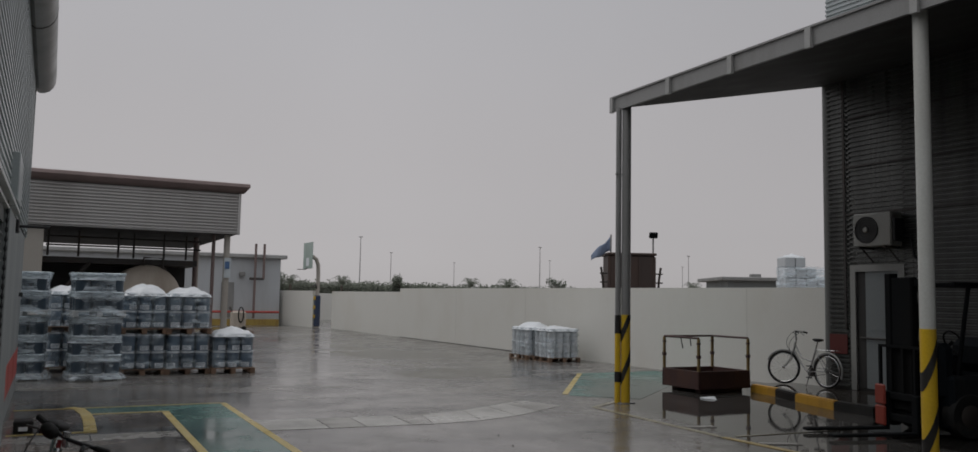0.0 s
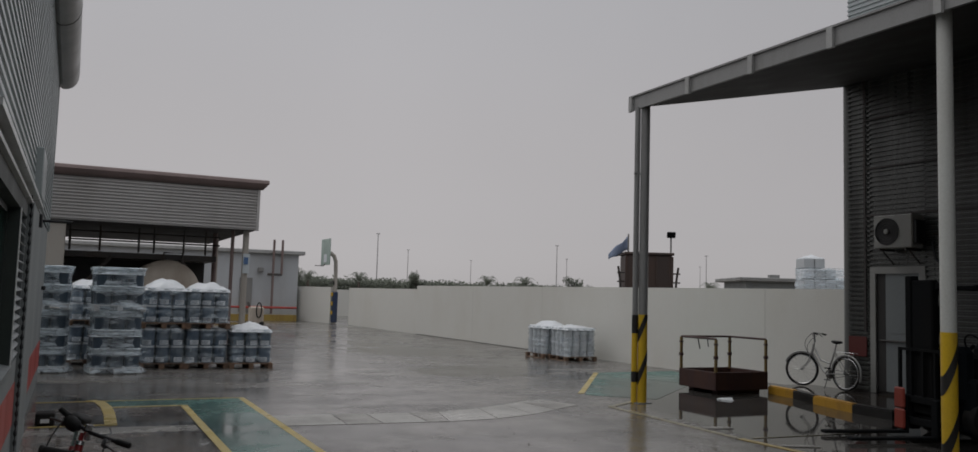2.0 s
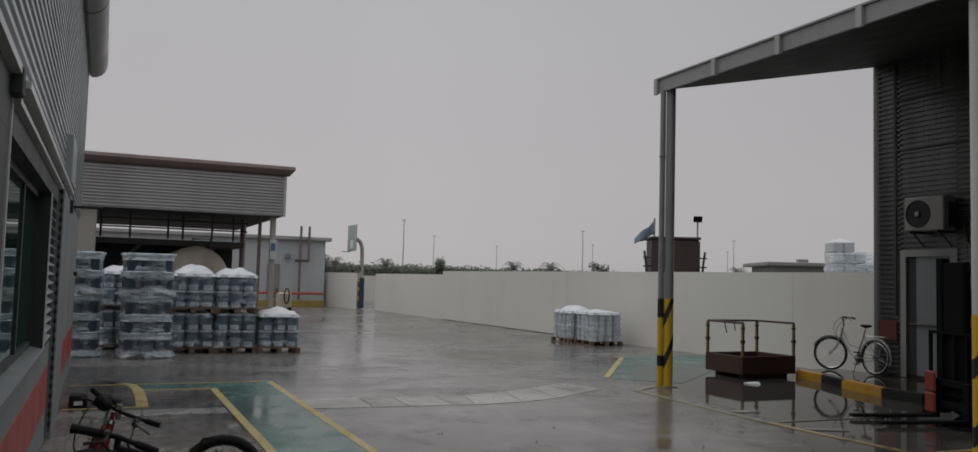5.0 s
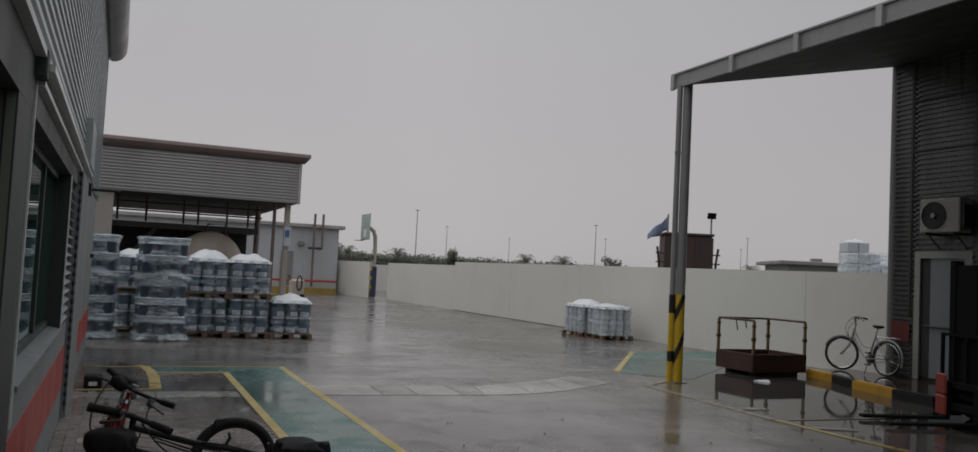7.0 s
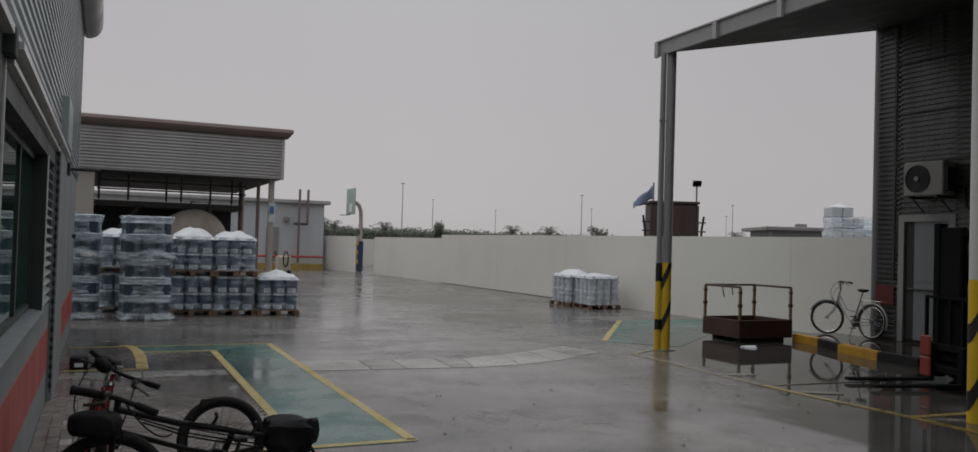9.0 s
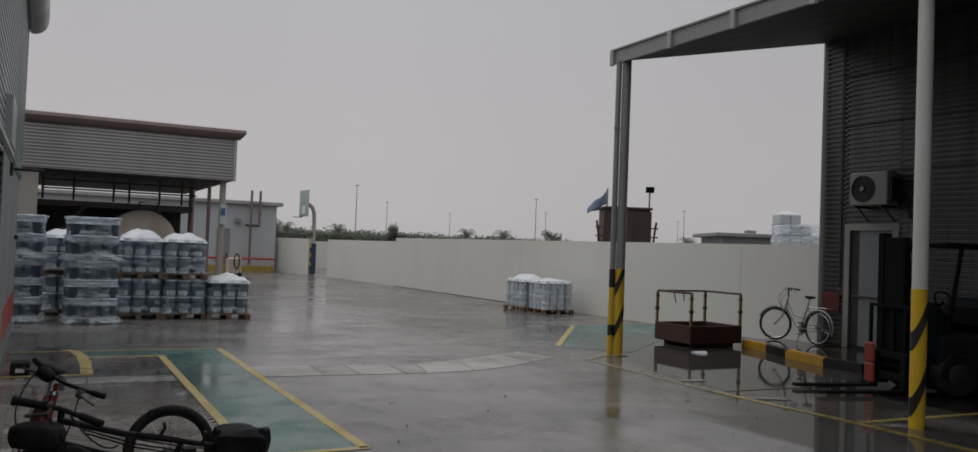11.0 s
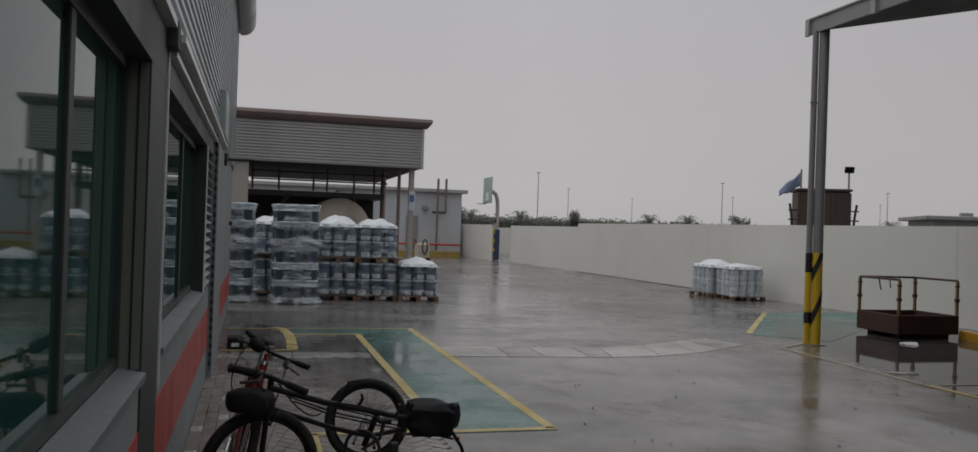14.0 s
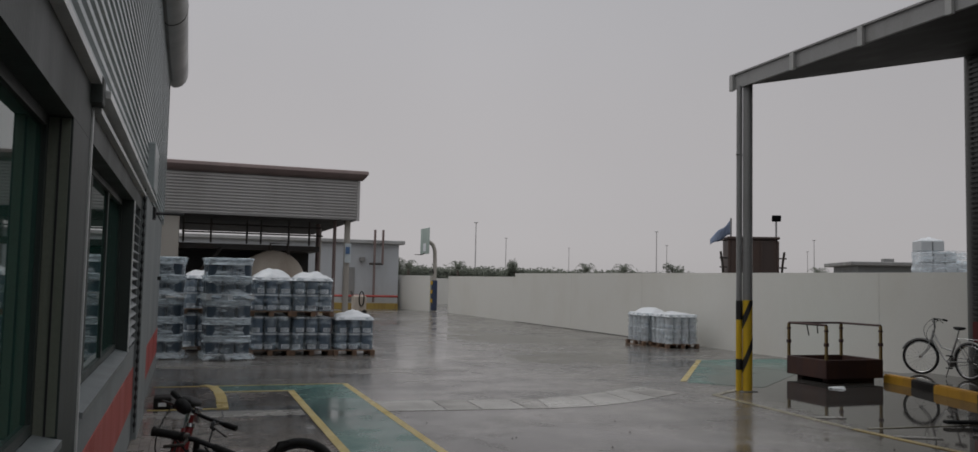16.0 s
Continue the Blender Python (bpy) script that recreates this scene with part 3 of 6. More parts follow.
b = [bm.verts.new((4.08 - max(0, (4.72 - z)) * 0.8, SY + y, z)) for y, z in gut]
for i in range(len(gut) - 1):
    bm.faces.new((a[i], a[i + 1], b[i + 1], b[i]))
bm.faces.new(b)
bmesh.ops.recalc_face_normals(bm, faces=bm.faces)
part("gutter", bm, GUTTER, shed, "brown rounded eaves gutter", True)
part("roof", one_box(-9.0, 3.95, SY + 0.1, SY + 9.0, 4.70, 4.84), GUTTER, shed)
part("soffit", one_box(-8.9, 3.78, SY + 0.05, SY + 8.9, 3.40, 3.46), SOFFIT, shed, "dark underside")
for x0, x1, mt in ((-1.42, -0.95, BEIGE),):
    part("column", one_box(x0, x1, SY + 0.1, SY + 0.5, 0, 3.40, 0.02), mt, shed, "beige concrete column")
for x, y, r, mt in ((3.60, SY + 0.25, 0.085, BEIGE), (3.28, SY + 0.5, 0.05, GUTTER), (3.05, SY + 2.2, 0.07, GUTTER), (3.42, SY + 4.5, 0.07, BEIGE)):
    part("post", one_tube([(x, y, 0), (x, y, 3.41)], r, 10), mt, shed, "", True)
part("rail", one_tube([(-0.9, SY + 1.6, 3.0), (3.1, SY + 1.6, 3.0)], 0.022, 8), STEEL_DARK, shed)
part("rail", one_tube([(-0.9, SY + 1.6, 3.24), (3.1, SY + 1.6, 3.24)], 0.022, 8), STEEL_DARK, shed)
for x in (-0.85, -0.1, 0.9, 1.3, 2.1, 2.7):
    part("rail_post", one_tube([(x, SY + 1.6, 2.7), (x, SY + 1.6, 3.4)], 0.03, 8), STEEL_DARK, shed)
part("platform", one_box(-4.0, 3.0, SY + 1.5, SY + 3.6, 2.52, 2.68), STEEL_DARK, shed, "dark steel gangway")
part("brace", one_tube([(2.0, SY + 1.45, 2.55), (3.0, SY + 1.45, 1.2)], 0.06, 6), STEEL_DARK, shed)
part("brace", one_tube([(-0.9, SY + 1.45, 1.2), (0.2, SY + 1.45, 2.55)], 0.06, 6), STEEL_DARK, shed)
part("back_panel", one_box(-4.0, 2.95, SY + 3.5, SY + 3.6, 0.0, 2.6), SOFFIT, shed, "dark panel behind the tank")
part("pipe", one_tube([(1.55, SY + 1.3, 2.3), (1.55, SY + 1.3, 2.72), (2.05, SY + 1.3, 2.72), (2.05, SY + 1.3, 1.8)], 0.03, 8), STEEL_DARK, shed)
part("notice", one_box(3.52, 3.70, SY + 0.10, SY + 0.12, 2.2, 2.75), surface("pale_notice", (0.55, 0.60, 0.62), 0.5), shed, "pale notice plate")
part("notice", one_box(3.54, 3.66, SY + 0.08, SY + 0.098, 2.45, 2.65), surface("blue_notice", (0.08, 0.16, 0.32), 0.5), shed)
tank = thing("storage_tank", "beige round-ended tank lying under the shed", "tank")
bm = lathe(bmesh.new(), [(0, -0.35), (0.4, -0.31), (0.72, -0.2), (0.88, -0.06), (0.92, 0.0), (0.92, 2.2)], 36, Matrix.Translation((1.66, SY + 1.3, 1.6)) @ Matrix.Rotation(radians(-90), 4, "X"))
bmesh.ops.recalc_face_normals(bm, faces=bm.faces)
part("shell", bm, TANK_BEIGE, tank, "", True)
for y in (SY + 1.7, SY + 3.0):
    part("saddle", one_box(0.9, 2.4, y, y + 0.2, 0, 0.95), BEIGE, tank)

# ---- low building behind ----
hut = thing("low_building", "pale grey low building with a flat overhanging roof", "building")
part("wall", one_box(-14.0, 11.04, 49.0, 49.1, 0.0, 3.8), HUT_WALL, hut)
part("wall", one_box(10.95, 11.05, 49.11, 56.0, 0, 3.8), HUT_WALL, hut)
part("roof", one_box(-14.0, 11.35, 48.7, 56.2, 3.8, 4.02, 0.03), GUTTER_GREY, hut, "grey roof edge")
part("plinth", one_box(-14.0, 10.9, 48.3, 48.99, 0, 0.34), YELLOW_OLD, hut, "yellow painted plinth")
part("door", one_box(7.75, 8.45, 48.93, 48.99, 0.45, 2.4, 0.01), STEEL_GREY, hut, "grey metal door")
for x, z0, z1 in ((9.50, 0.4, 4.6), (9.98, 2.6, 4.6)):
    part("pipe", one_tube([(x, 48.55, z0), (x, 48.55, z1)], 0.07, 8), GUTTER, hut, "", True)
part("pipe", one_tube([(9.2, 48.55, 2.62), (10.0, 48.55, 2.62)], 0.07, 8), STEEL_DARK, hut, "", True)
part("pipe", one_tube([(7.0, 48.4, 0.75), (10.9, 48.4, 0.75)], 0.065, 8), RED_PAINT, hut, "red pipe along the wall", True)
part("lamp", one_box(8.7, 9.0, 48.7, 48.95, 2.75, 3.0, 0.02), STEEL_GREY, hut, "wall lamp")

# ---- right building ----
RX = 13.2
right = thing("workshop", "ribbed-metal workshop wall with a door", "building")
sh = bmesh.new()
# canopy shade is in the sheet colour up to 6.5 m, plain grey above
part("cladding", sheet(sh, (RX, -20.0), (RX, 10.15), 0.15, 6.5, 0.095, 0.036, (-1, 0)), CLAD_SHADED, right, "weathered grey ribbed cladding, darkened for the canopy's shade")
part("cladding", sheet(bmesh.new(), (RX, 10.15), (RX, 11.34), 2.55, 6.5, 0.095, 0.036, (-1, 0)), CLAD_SHADED, right)
part("cladding", sheet(bmesh.new(), (RX, 11.34), (RX, 11.86), 0.15, 6.5, 0.095, 0.036, (-1, 0)), CLAD_SHADED, right)
part("cladding", sheet(bmesh.new(), (RX + 0.15, 11.9), (RX + 12, 11.9), 0.0, 8.6, 0.105, 0.03, (0, 1)), CLAD_SHADED, right)
part("cladding", sheet(bmesh.new(), (RX, -20.0), (RX, 11.86), 6.5, 8.6, 0.095, 0.03, (-1, 0)), CLAD, right, "ribbed cladding above the canopy, left in its unshaded grey")
part("core", one_box(RX + 0.02, RX + 0.2, -20.0, 11.86, 0.0, 8.6), STEEL_DARK, right)
part("roof", one_box(RX, RX + 12, -20.0, 11.9, 8.6, 8.8), GUTTER_GREY, right)
part("corner_column", one_tube([(RX + 0.10, 11.90, 0.0), (RX + 0.10, 11.90, 6.32)], 0.14, 16), COLUMN_GREY, right, "round grey corner column", True)
part("red_band", one_box(RX - 0.056, RX - 0.048, 11.42, 11.84, 0.82, 1.2), RED_DULL, right, "red painted band")
for y in (11.45, 8.2, 4.5):
    part("seam", one_box(RX - 0.058, RX - 0.04, y - 0.025, y + 0.025, 1.3, 6.4), STEEL_DARK, right)
for z in (3.55, 4.48, 5.45):
    part("lap_joint", one_box(RX - 0.052, RX - 0.035, -4.0, 11.42, z - 0.018, z + 0.018), STEEL_DARK, right)
door = part("door", one_box(RX - 0.01, RX + 0.018, 10.28, 11.02, 0.2, 2.42), DOOR_PALE, right, "pale grey metal door standing ajar")
# no real opening: a near-black strip gives the shadow at the door frame
part("gap", one_box(RX - 0.004, RX + 0.016, 11.022, 11.22, 0.2, 2.42), SOFFIT, door, "dark strip painted for the shaded gap beside the open door")
part("frame", one_box(RX - 0.05, RX + 0.0, 11.22, 11.34, 0.15, 2.55), DOOR_FRAME, door, "pale door frame")
part("frame", one_box(RX - 0.05, RX + 0.0, 10.15, 10.28, 0.15, 2.55), DOOR_FRAME, door)
part("frame", one_box(RX - 0.05, RX + 0.0, 10.28, 11.22, 2.42, 2.55), DOOR_FRAME, door)
part("push_bar", one_tube([(RX - 0.05, 10.32, 1.15), (RX - 0.05, 11.12, 1.15)], 0.02, 8), STEEL_DARK, door)
part("panel", one_box(RX - 0.02, RX - 0.012, 10.36, 10.95, 1.3, 2.3), DOOR_PALE, door)
# raised kerb platform, painted in blocks
plat = thing("platform_kerb", "raised concrete kerb painted yellow and black", "kerb", kind="structure")
edge = [(11.88, 12.72), (11.73, 11.92), (11.43, 11.15), (11.12, 10.03), (11.05, 9.2)]
inner = [(x + 0.19, y + 0.02) for x, y in edge]
part("platform", slab(bmesh.new(), [*inner, (RX - 0.04, 9.22), (RX - 0.04, 12.9), (12.1, 12.9)], -0.1, 0.14), BROWN_PATCH, plat, "wet concrete platform")
for k in range(4):
    a, b, c, d = edge[k], edge[k + 1], inner[k + 1], inner[k]
    bm = slab(bmesh.new(), [a, b, (c[0] - 0.004, c[1]), (d[0] - 0.004, d[1])], -0.1, 0.155)
    bmesh.ops.bevel(bm, geom=[e for e in bm.edges if e.verts[0].co.z > 0.1 and e.verts[1].co.z > 0.1], offset=0.02, segments=2, affect="EDGES")
    part("kerb_block", bm, (KERB_YELLOW, BLACK_PAINT, KERB_YELLOW, BLACK_PAINT)[k], plat, ("yellow painted kerb block", "black painted kerb block")[k % 2])

# ---- canopy ----
canopy = thing("canopy", "grey steel canopy sloping from the workshop wall", "canopy")
def fx(y):
    return 8.36 + (y - 12.0) * 0.08
def beam(name, ya, yb, off, z0, z1, w, mat, label=""):
    a, b = fx(ya) + off, fx(yb) + off
    bm = slab(bmesh.new(), [(a, ya), (a + w, ya), (b + w, yb), (b, yb)], z0, z1)
    for v in bm.verts:
        v.co.z -= (12.3 - v.co.y) * 0.023
    return part(name, bm, mat, canopy, label)
# the canopy's unseen run south to y -19 is added to block skylight
beam("fascia", -19.0, 12.35, -0.20, 5.195, 5.43, 0.05, STEEL_GREY, "grey folded-steel fascia")
beam("fascia_lip", -19.0, 12.37, -0.23, 5.43, 5.458, 0.10, STEEL_GREY)
for y in (12.30, 10.55, 9.0, 7.45, 5.85, 4.2, 2.5):
    beam("rib", y - 0.05, y + 0.05, -0.25, 5.165, 5.435, 0.05, RIB_GREY, "stiffening rib")
bm = bmesh.new()
lo = [(fx(-19) - 0.17, -19.0, 4.63), (fx(12.33) - 0.17, 12.33, 5.25), (RX + 0.05, 12.0, 6.26), (RX, -19.0, 6.26)]
v0 = [bm.verts.new(p) for p in lo]
v1 = [bm.verts.new((p[0], p[1], p[2] + 0.16)) for p in lo]
bm.faces.new(v0); bm.faces.new(v1[::-1])
for i in range(4):
    bm.faces.new((v0[i], v0[(i + 1) % 4], v1[(i + 1) % 4], v1[i]))
bmesh.ops.recalc_face_normals(bm, faces=bm.faces)
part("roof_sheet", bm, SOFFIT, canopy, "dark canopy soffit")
def striped_column(x, y, r, top, bands, name="column"):
    c = part(name, one_tube([(x, y, 1.53), (x, y, top)], r, 20), STEEL_PALE if y < 10 else STEEL_GREY, canopy, "round steel column, foot striped yellow and black", True)
    # helical black bands over yellow
    seg, bm, bk = 28, bmesh.new(), bmesh.new()
    tube(bm, [(x, y, 0), (x, y, 1.53)], r + 0.002, seg)
    part("yellow_foot", bm, YELLOW_PAINT, c, "yellow painted foot", True)
    for z0 in bands:
        bm = bmesh.new()
        pr = []
        for k in range(seg + 1):
            a = 2 * math.pi * k / seg
            # an oblique cut plane climbing towards +x -y
            rise = 0.24 * (math.cos(a + radians(27))) * 0.9
            for h in (z0 + rise, z0 + 0.21 + rise):
                h = min(max(h, 0.01), 1.527)
                pr.append(bm.verts.new((x + (r + 0.005) * math.cos(a), y + (r + 0.005) * math.sin(a), h)))
        for k in range(seg):
            bm.faces.new((pr[2 * k], pr[2 * k + 2], pr[2 * k + 3], pr[2 * k + 1]))
        part("black_band", bm, BLACK_PAINT, c, "black painted band", True)
    return c
striped_column(8.29, 12.03, 0.080, 5.24, (0.52, 1.26))
striped_column(7.86, 5.94, 0.082, 5.10, (-0.30, 0.34, 1.06))
striped_column(7.4, -0.2, 0.082, 4.98, (-0.30, 0.34, 1.06))
part("downpipe", one_tube([(8.175, 12.105, 1.52), (8.175, 12.105, 5.22)], 0.05, 12), STEEL_GREY, canopy, "grey downpipe", True)
part("downpipe_foot", one_tube([(8.175, 12.105, 0.0), (8.175, 12.105, 1.52)], 0.052, 12), YELLOW_PAINT, canopy, "yellow painted downpipe foot", True)
for z0, z1 in ((0.36, 0.54), (1.20, 1.52)):
    part("black_band", one_tube([(8.175, 12.105, z0), (8.175, 12.105, z1)], 0.0545, 12), BLACK_PAINT, canopy, "black painted band", True)
part("clip", one_box(8.10, 8.33, 12.07, 12.10, 4.0, 4.03), STEEL_GREY, canopy)
part("base_plate", one_box(8.15, 8.43, 11.93, 12.15, 0.0, 0.012), STEEL_GREY, canopy)

# unseen wall added behind the camera to keep skylight off the workshop side
tagged(part("wall_south_unseen", one_box(-13.0, 26.0, -20.4, -20.1, 0, 9.0), CLAD), "unseen grey wall added behind the yard to cut the skylight", "wall", kind="structure")

# ---- paving pieces ----
for poly, mt in (([(1.92, 11.1), (2.7, 11.02), (2.75, 11.95), (1.92, 12.0)], SLAB), ([(2.72, 11.02), (3.2, 10.98), (3.25, 11.9), (2.77, 11.95)], SLAB_DARK),
                 ([(3.22, 10.98), (3.85, 10.93), (3.9, 11.85), (3.27, 11.9)], SLAB), ([(3.87, 10.93), (4.15, 10.9), (4.35, 11.83), (3.92, 11.85)], SLAB_DARK),
                 ([(4.17, 10.9), (4.95, 10.98), (5.15, 12.05), (4.37, 11.83)], SLAB), ([(4.97, 10.99), (5.7, 11.25), (5.75, 12.35), (5.17, 12.06)], SLAB),
                 ([(5.72, 11.26), (6.3, 11.62), (6.2, 12.62), (5.77, 12.36)], SLAB), ([(6.32, 11.64), (7.0, 12.05), (6.7, 12.9), (6.22, 12.63)], SLAB_DARK),
                 ([(-1.12, 11.05), (-0.2, 11.03), (-0.2, 11.5), (-1.12, 11.52)], SLAB_DARK), ([(-0.18, 11.03), (0.82, 11.0), (0.82, 11.48), (-0.18, 11.5)], SLAB_DARK)):
    mark("paving_slab", slab(bmesh.new(), poly, -0.04, 0.0045), mt, "pale concrete slab set in the wet yard", "paving slab")

# ---- pallet loads ----
WOOD = surface("pallet_wood", (0.20, 0.125, 0.08), 0.75, dirt=(0.07, 0.05, 0.04), amount=0.6, grain=30, stain=5, stretch=(0.3, 3, 3), vary=0.25)
PLASTIC_PALLET = surface("pale_plastic_pallet", (0.50, 0.52, 0.53), 0.5, amount=0.4, stain=4)
PAIL = surface("slate_blue_pail", (0.075, 0.115, 0.165), 0.35, amount=0.2, vary=0.25, bump=0.05)
PAIL_PALE = surface("pale_grey_pail", (0.52, 0.55, 0.57), 0.35, amount=0.2, vary=0.15, bump=0.05)
LID = surface("white_pail_lid", (0.55, 0.58, 0.61), 0.35, amount=0.15, vary=0.1)
LABEL = surface("pail_label", (0.70, 0.73, 0.76), 0.4, amount=0.15, vary=0.15)
LABEL_DARK = surface("pail_print", (0.10, 0.15, 0.22), 0.4, amount=0.1)
FILM_HEAVY = film_wrap("milky_stretch_film", (0.70, 0.79, 0.85), 0.27, 1.0, (0.45, 0.45, 2.2))
FILM_BAND = film_wrap("bunched_stretch_film", (0.72, 0.80, 0.85), 0.42, 0.8, (0.4, 0.4, 2.0))
FILM_LIGHT = film_wrap("clear_stretch_film", (0.68, 0.77, 0.82), 0.14, 0.9)
SHEET = surface("white_plastic_sheet", (0.62, 0.64, 0.66), 0.35, dirt=(0.5, 0.52, 0.54), amount=0.5, stain=3, stretch=None)

def pail_meshes(r, h, skirt=0.90):
    body, lid, lab, prt = bmesh.new(), bmesh.new(), bmesh.new(), bmesh.new()
    lathe(body, [(0, 0), (r * 0.90, 0), (r * 0.91, 0.012), (r * 0.955, h * 0.78), (r, h * 0.79), (r, h * 0.83), (r * 0.96, h * 0.84), (r * 0.97, h * 0.94), (0, h * 0.94)], 20)
    lathe(lid, [(r * 0.975, h * skirt), (r * 1.01, h * skirt), (r * 1.01, h * 0.975), (r * 0.94, h), (r * 0.9, h * 0.975), (0, h * 0.975)], 20)
    def arc(bm, a0, a1, z0, z1, off):
        n, vs = 7, []
        for k in range(n + 1):
            a = a0 + (a1 - a0) * k / n
            for z in (z0, z1):
                rr = r * (0.91 + 0.045 * z / (h * 0.78)) + off
                vs.append(bm.verts.new((rr * math.cos(a), rr * math.sin(a), z)))
        for k in range(n):
            bm.faces.new((vs[2 * k], vs[2 * k + 2], vs[2 * k + 3], vs[2 * k + 1]))
    arc(lab, -2.3, -0.8, h * 0.06, h * 0.33, 0.003)
    for k in range(3):
        arc(prt, -2.15, -1.3 + 0.15 * k, h * (0.11 + 0.07 * k), h * (0.135 + 0.07 * k), 0.005)
    out = []
    for nm, bm, mt in (("pail", body, PAIL), ("lid", lid, LID), ("label", lab, LABEL), ("print", prt, LABEL_DARK)):
        me = bpy.data.meshes.new(nm)
        bm.to_mesh(me)
        bm.free()
        me.materials.append(mt)
        me.shade_smooth()
        me.set_sharp_from_angle(angle=radians(40))
        out.append(me)
    return out

def add_pail(parent, ms, x, y, z, turn, pale=False, bare=False):
    p = mesh_part("pail", ms[0], None, parent)
    p.matrix_local = pose(x, y, z, 0, 0, turn)
    for nm, me in zip(("lid", "label", "print"), ms[1:]):
        if nm == "lid" or not bare:
            mesh_part(nm, me, None, p)
    return p

def wood_pallet(parent, w, d, z, material=None):
    mt = material or WOOD
    top = part("pallet", one_box(-w / 2, w / 2, -d / 2, -d / 2 + 0.1, z + 0.105, z + 0.125, 0.003), mt, parent, "worn pallet")
    for k in range(5):
        y = -d / 2 + 0.05 + (d - 0.1) * k / 4
        if k:
            part("board", one_box(-w / 2, w / 2, y - 0.05, y + 0.05, z + 0.105, z + 0.125, 0.003), mt, top)
    for x in (-w / 2 + 0.05, 0, w / 2 - 0.05):
        part("runner", one_box(x - 0.05, x + 0.05, -d / 2, d / 2, z + 0.0, z + 0.018, 0.003), mt, top)
        for y in (-d / 2 + 0.06, 0, d / 2 - 0.06):
            part("block", one_box(x - 0.055, x + 0.055, y - 0.055, y + 0.055, z + 0.018, z + 0.105, 0.004), mt, top)
    return top

def film(parent, w, d, z0, z1, material, seed, skirt=0.0, name="film", levels=14, ridges=0):
    """Stretch film round a load: creased, pinched between the rows, flared at the foot."""
    rng = random.Random(seed)
    power = 3.6 if ridges else 7.0
    bm, rows, per = bmesh.new(), [], 36
    levels = max(levels, ridges * 8)
    for i in range(levels + 1):
        u = i / levels
        z = z0 + (z1 - z0) * u
        flare = skirt * max(0.0, 1 - u * 7) + (0.004 if ridges else 0.02) * math.sin(i * 2.3 + seed)
        if ridges:
            ph = (u * ridges) % 1.0
            flare += 0.030 * math.exp(-((ph - 0.84) / 0.11) ** 2) - 0.026 * math.sin(ph * math.pi)
        row = []
        for k in range(per):
            a = 2 * math.pi * k / per
            c, s = math.cos(a), math.sin(a)
            sq = 1 / (abs(c) ** power + abs(s) ** power) ** (1 / power)
            jig = rng.uniform(-0.003, 0.003) + (0.014 if ridges else 0.022) * noise.noise(Vector((c * (2 if ridges else 6) + seed, s * (2 if ridges else 6), z * 1.6)))
            row.append(bm.verts.new((c * sq * (w / 2 + flare + jig), s * sq * (d / 2 + flare + jig), z + ((0.02 * noise.noise(Vector((c * 2, s * 2, seed + i * 0.4))) if ridges else rng.uniform(-0.015, 0.015)) if 0 < i < levels else 0))))
        rows.append(row)
    for a, b in zip(rows, rows[1:]):
        for k in range(per):
            bm.faces.new((a[k], a[(k + 1) % per], b[(k + 1) % per], b[k]))
    return part(name, bm, material, parent, "creased stretch film", True)

def cover(parent, w, d, z, peak, seed):
    """A white plastic sheet tented over the lids."""
    n, bm, vs = 14, bmesh.new(), {}
    for i in range(n + 1):
        for j in range(n + 1):
            u, v = i / n * 2 - 1, j / n * 2 - 1
            dome = max(0, 1 - (abs(u) ** 1.6 + abs(v) ** 1.6) ** (1 / 1.6))
            edge = max(abs(u), abs(v))
            hgt = peak * dome ** 0.8 + (0.05 * noise.noise(Vector((u * 2.4 + seed, v * 2.4, seed))) + 0.03 * noise.noise(Vector((u * 6 + seed, v * 6, seed)))) * (1 - edge ** 4)
            drop = -0.06 if edge > 0.99 else 0.0
            vs[i, j] = bm.verts.new((u * w / 2, v * d / 2, z + max(hgt, 0) + drop + (0.012 if edge < 0.99 else 0)))
    for i in range(n):
        for j in range(n):
            bm.faces.new((vs[i, j], vs[i + 1, j], vs[i + 1, j + 1], vs[i, j + 1]))
    return part("cover", bm, SHEET, parent, "white plastic cover sheet", True)

SMALL, LARGE = pail_meshes(0.145, 0.365), pail_meshes(0.152, 0.378, 0.70)
TIN = pail_meshes(0.12, 0.40)
TIN[0].materials[0] = PAIL_PALE
LARGE[0].materials[0] = surface("slate_drum", (0.045, 0.07, 0.098), 0.35, amount=0.2, vary=0.2)
LARGE[1].materials[0] = surface("grey_blue_lid", (0.48, 0.55, 0.59), 0.35, amount=0.15, vary=0.1)

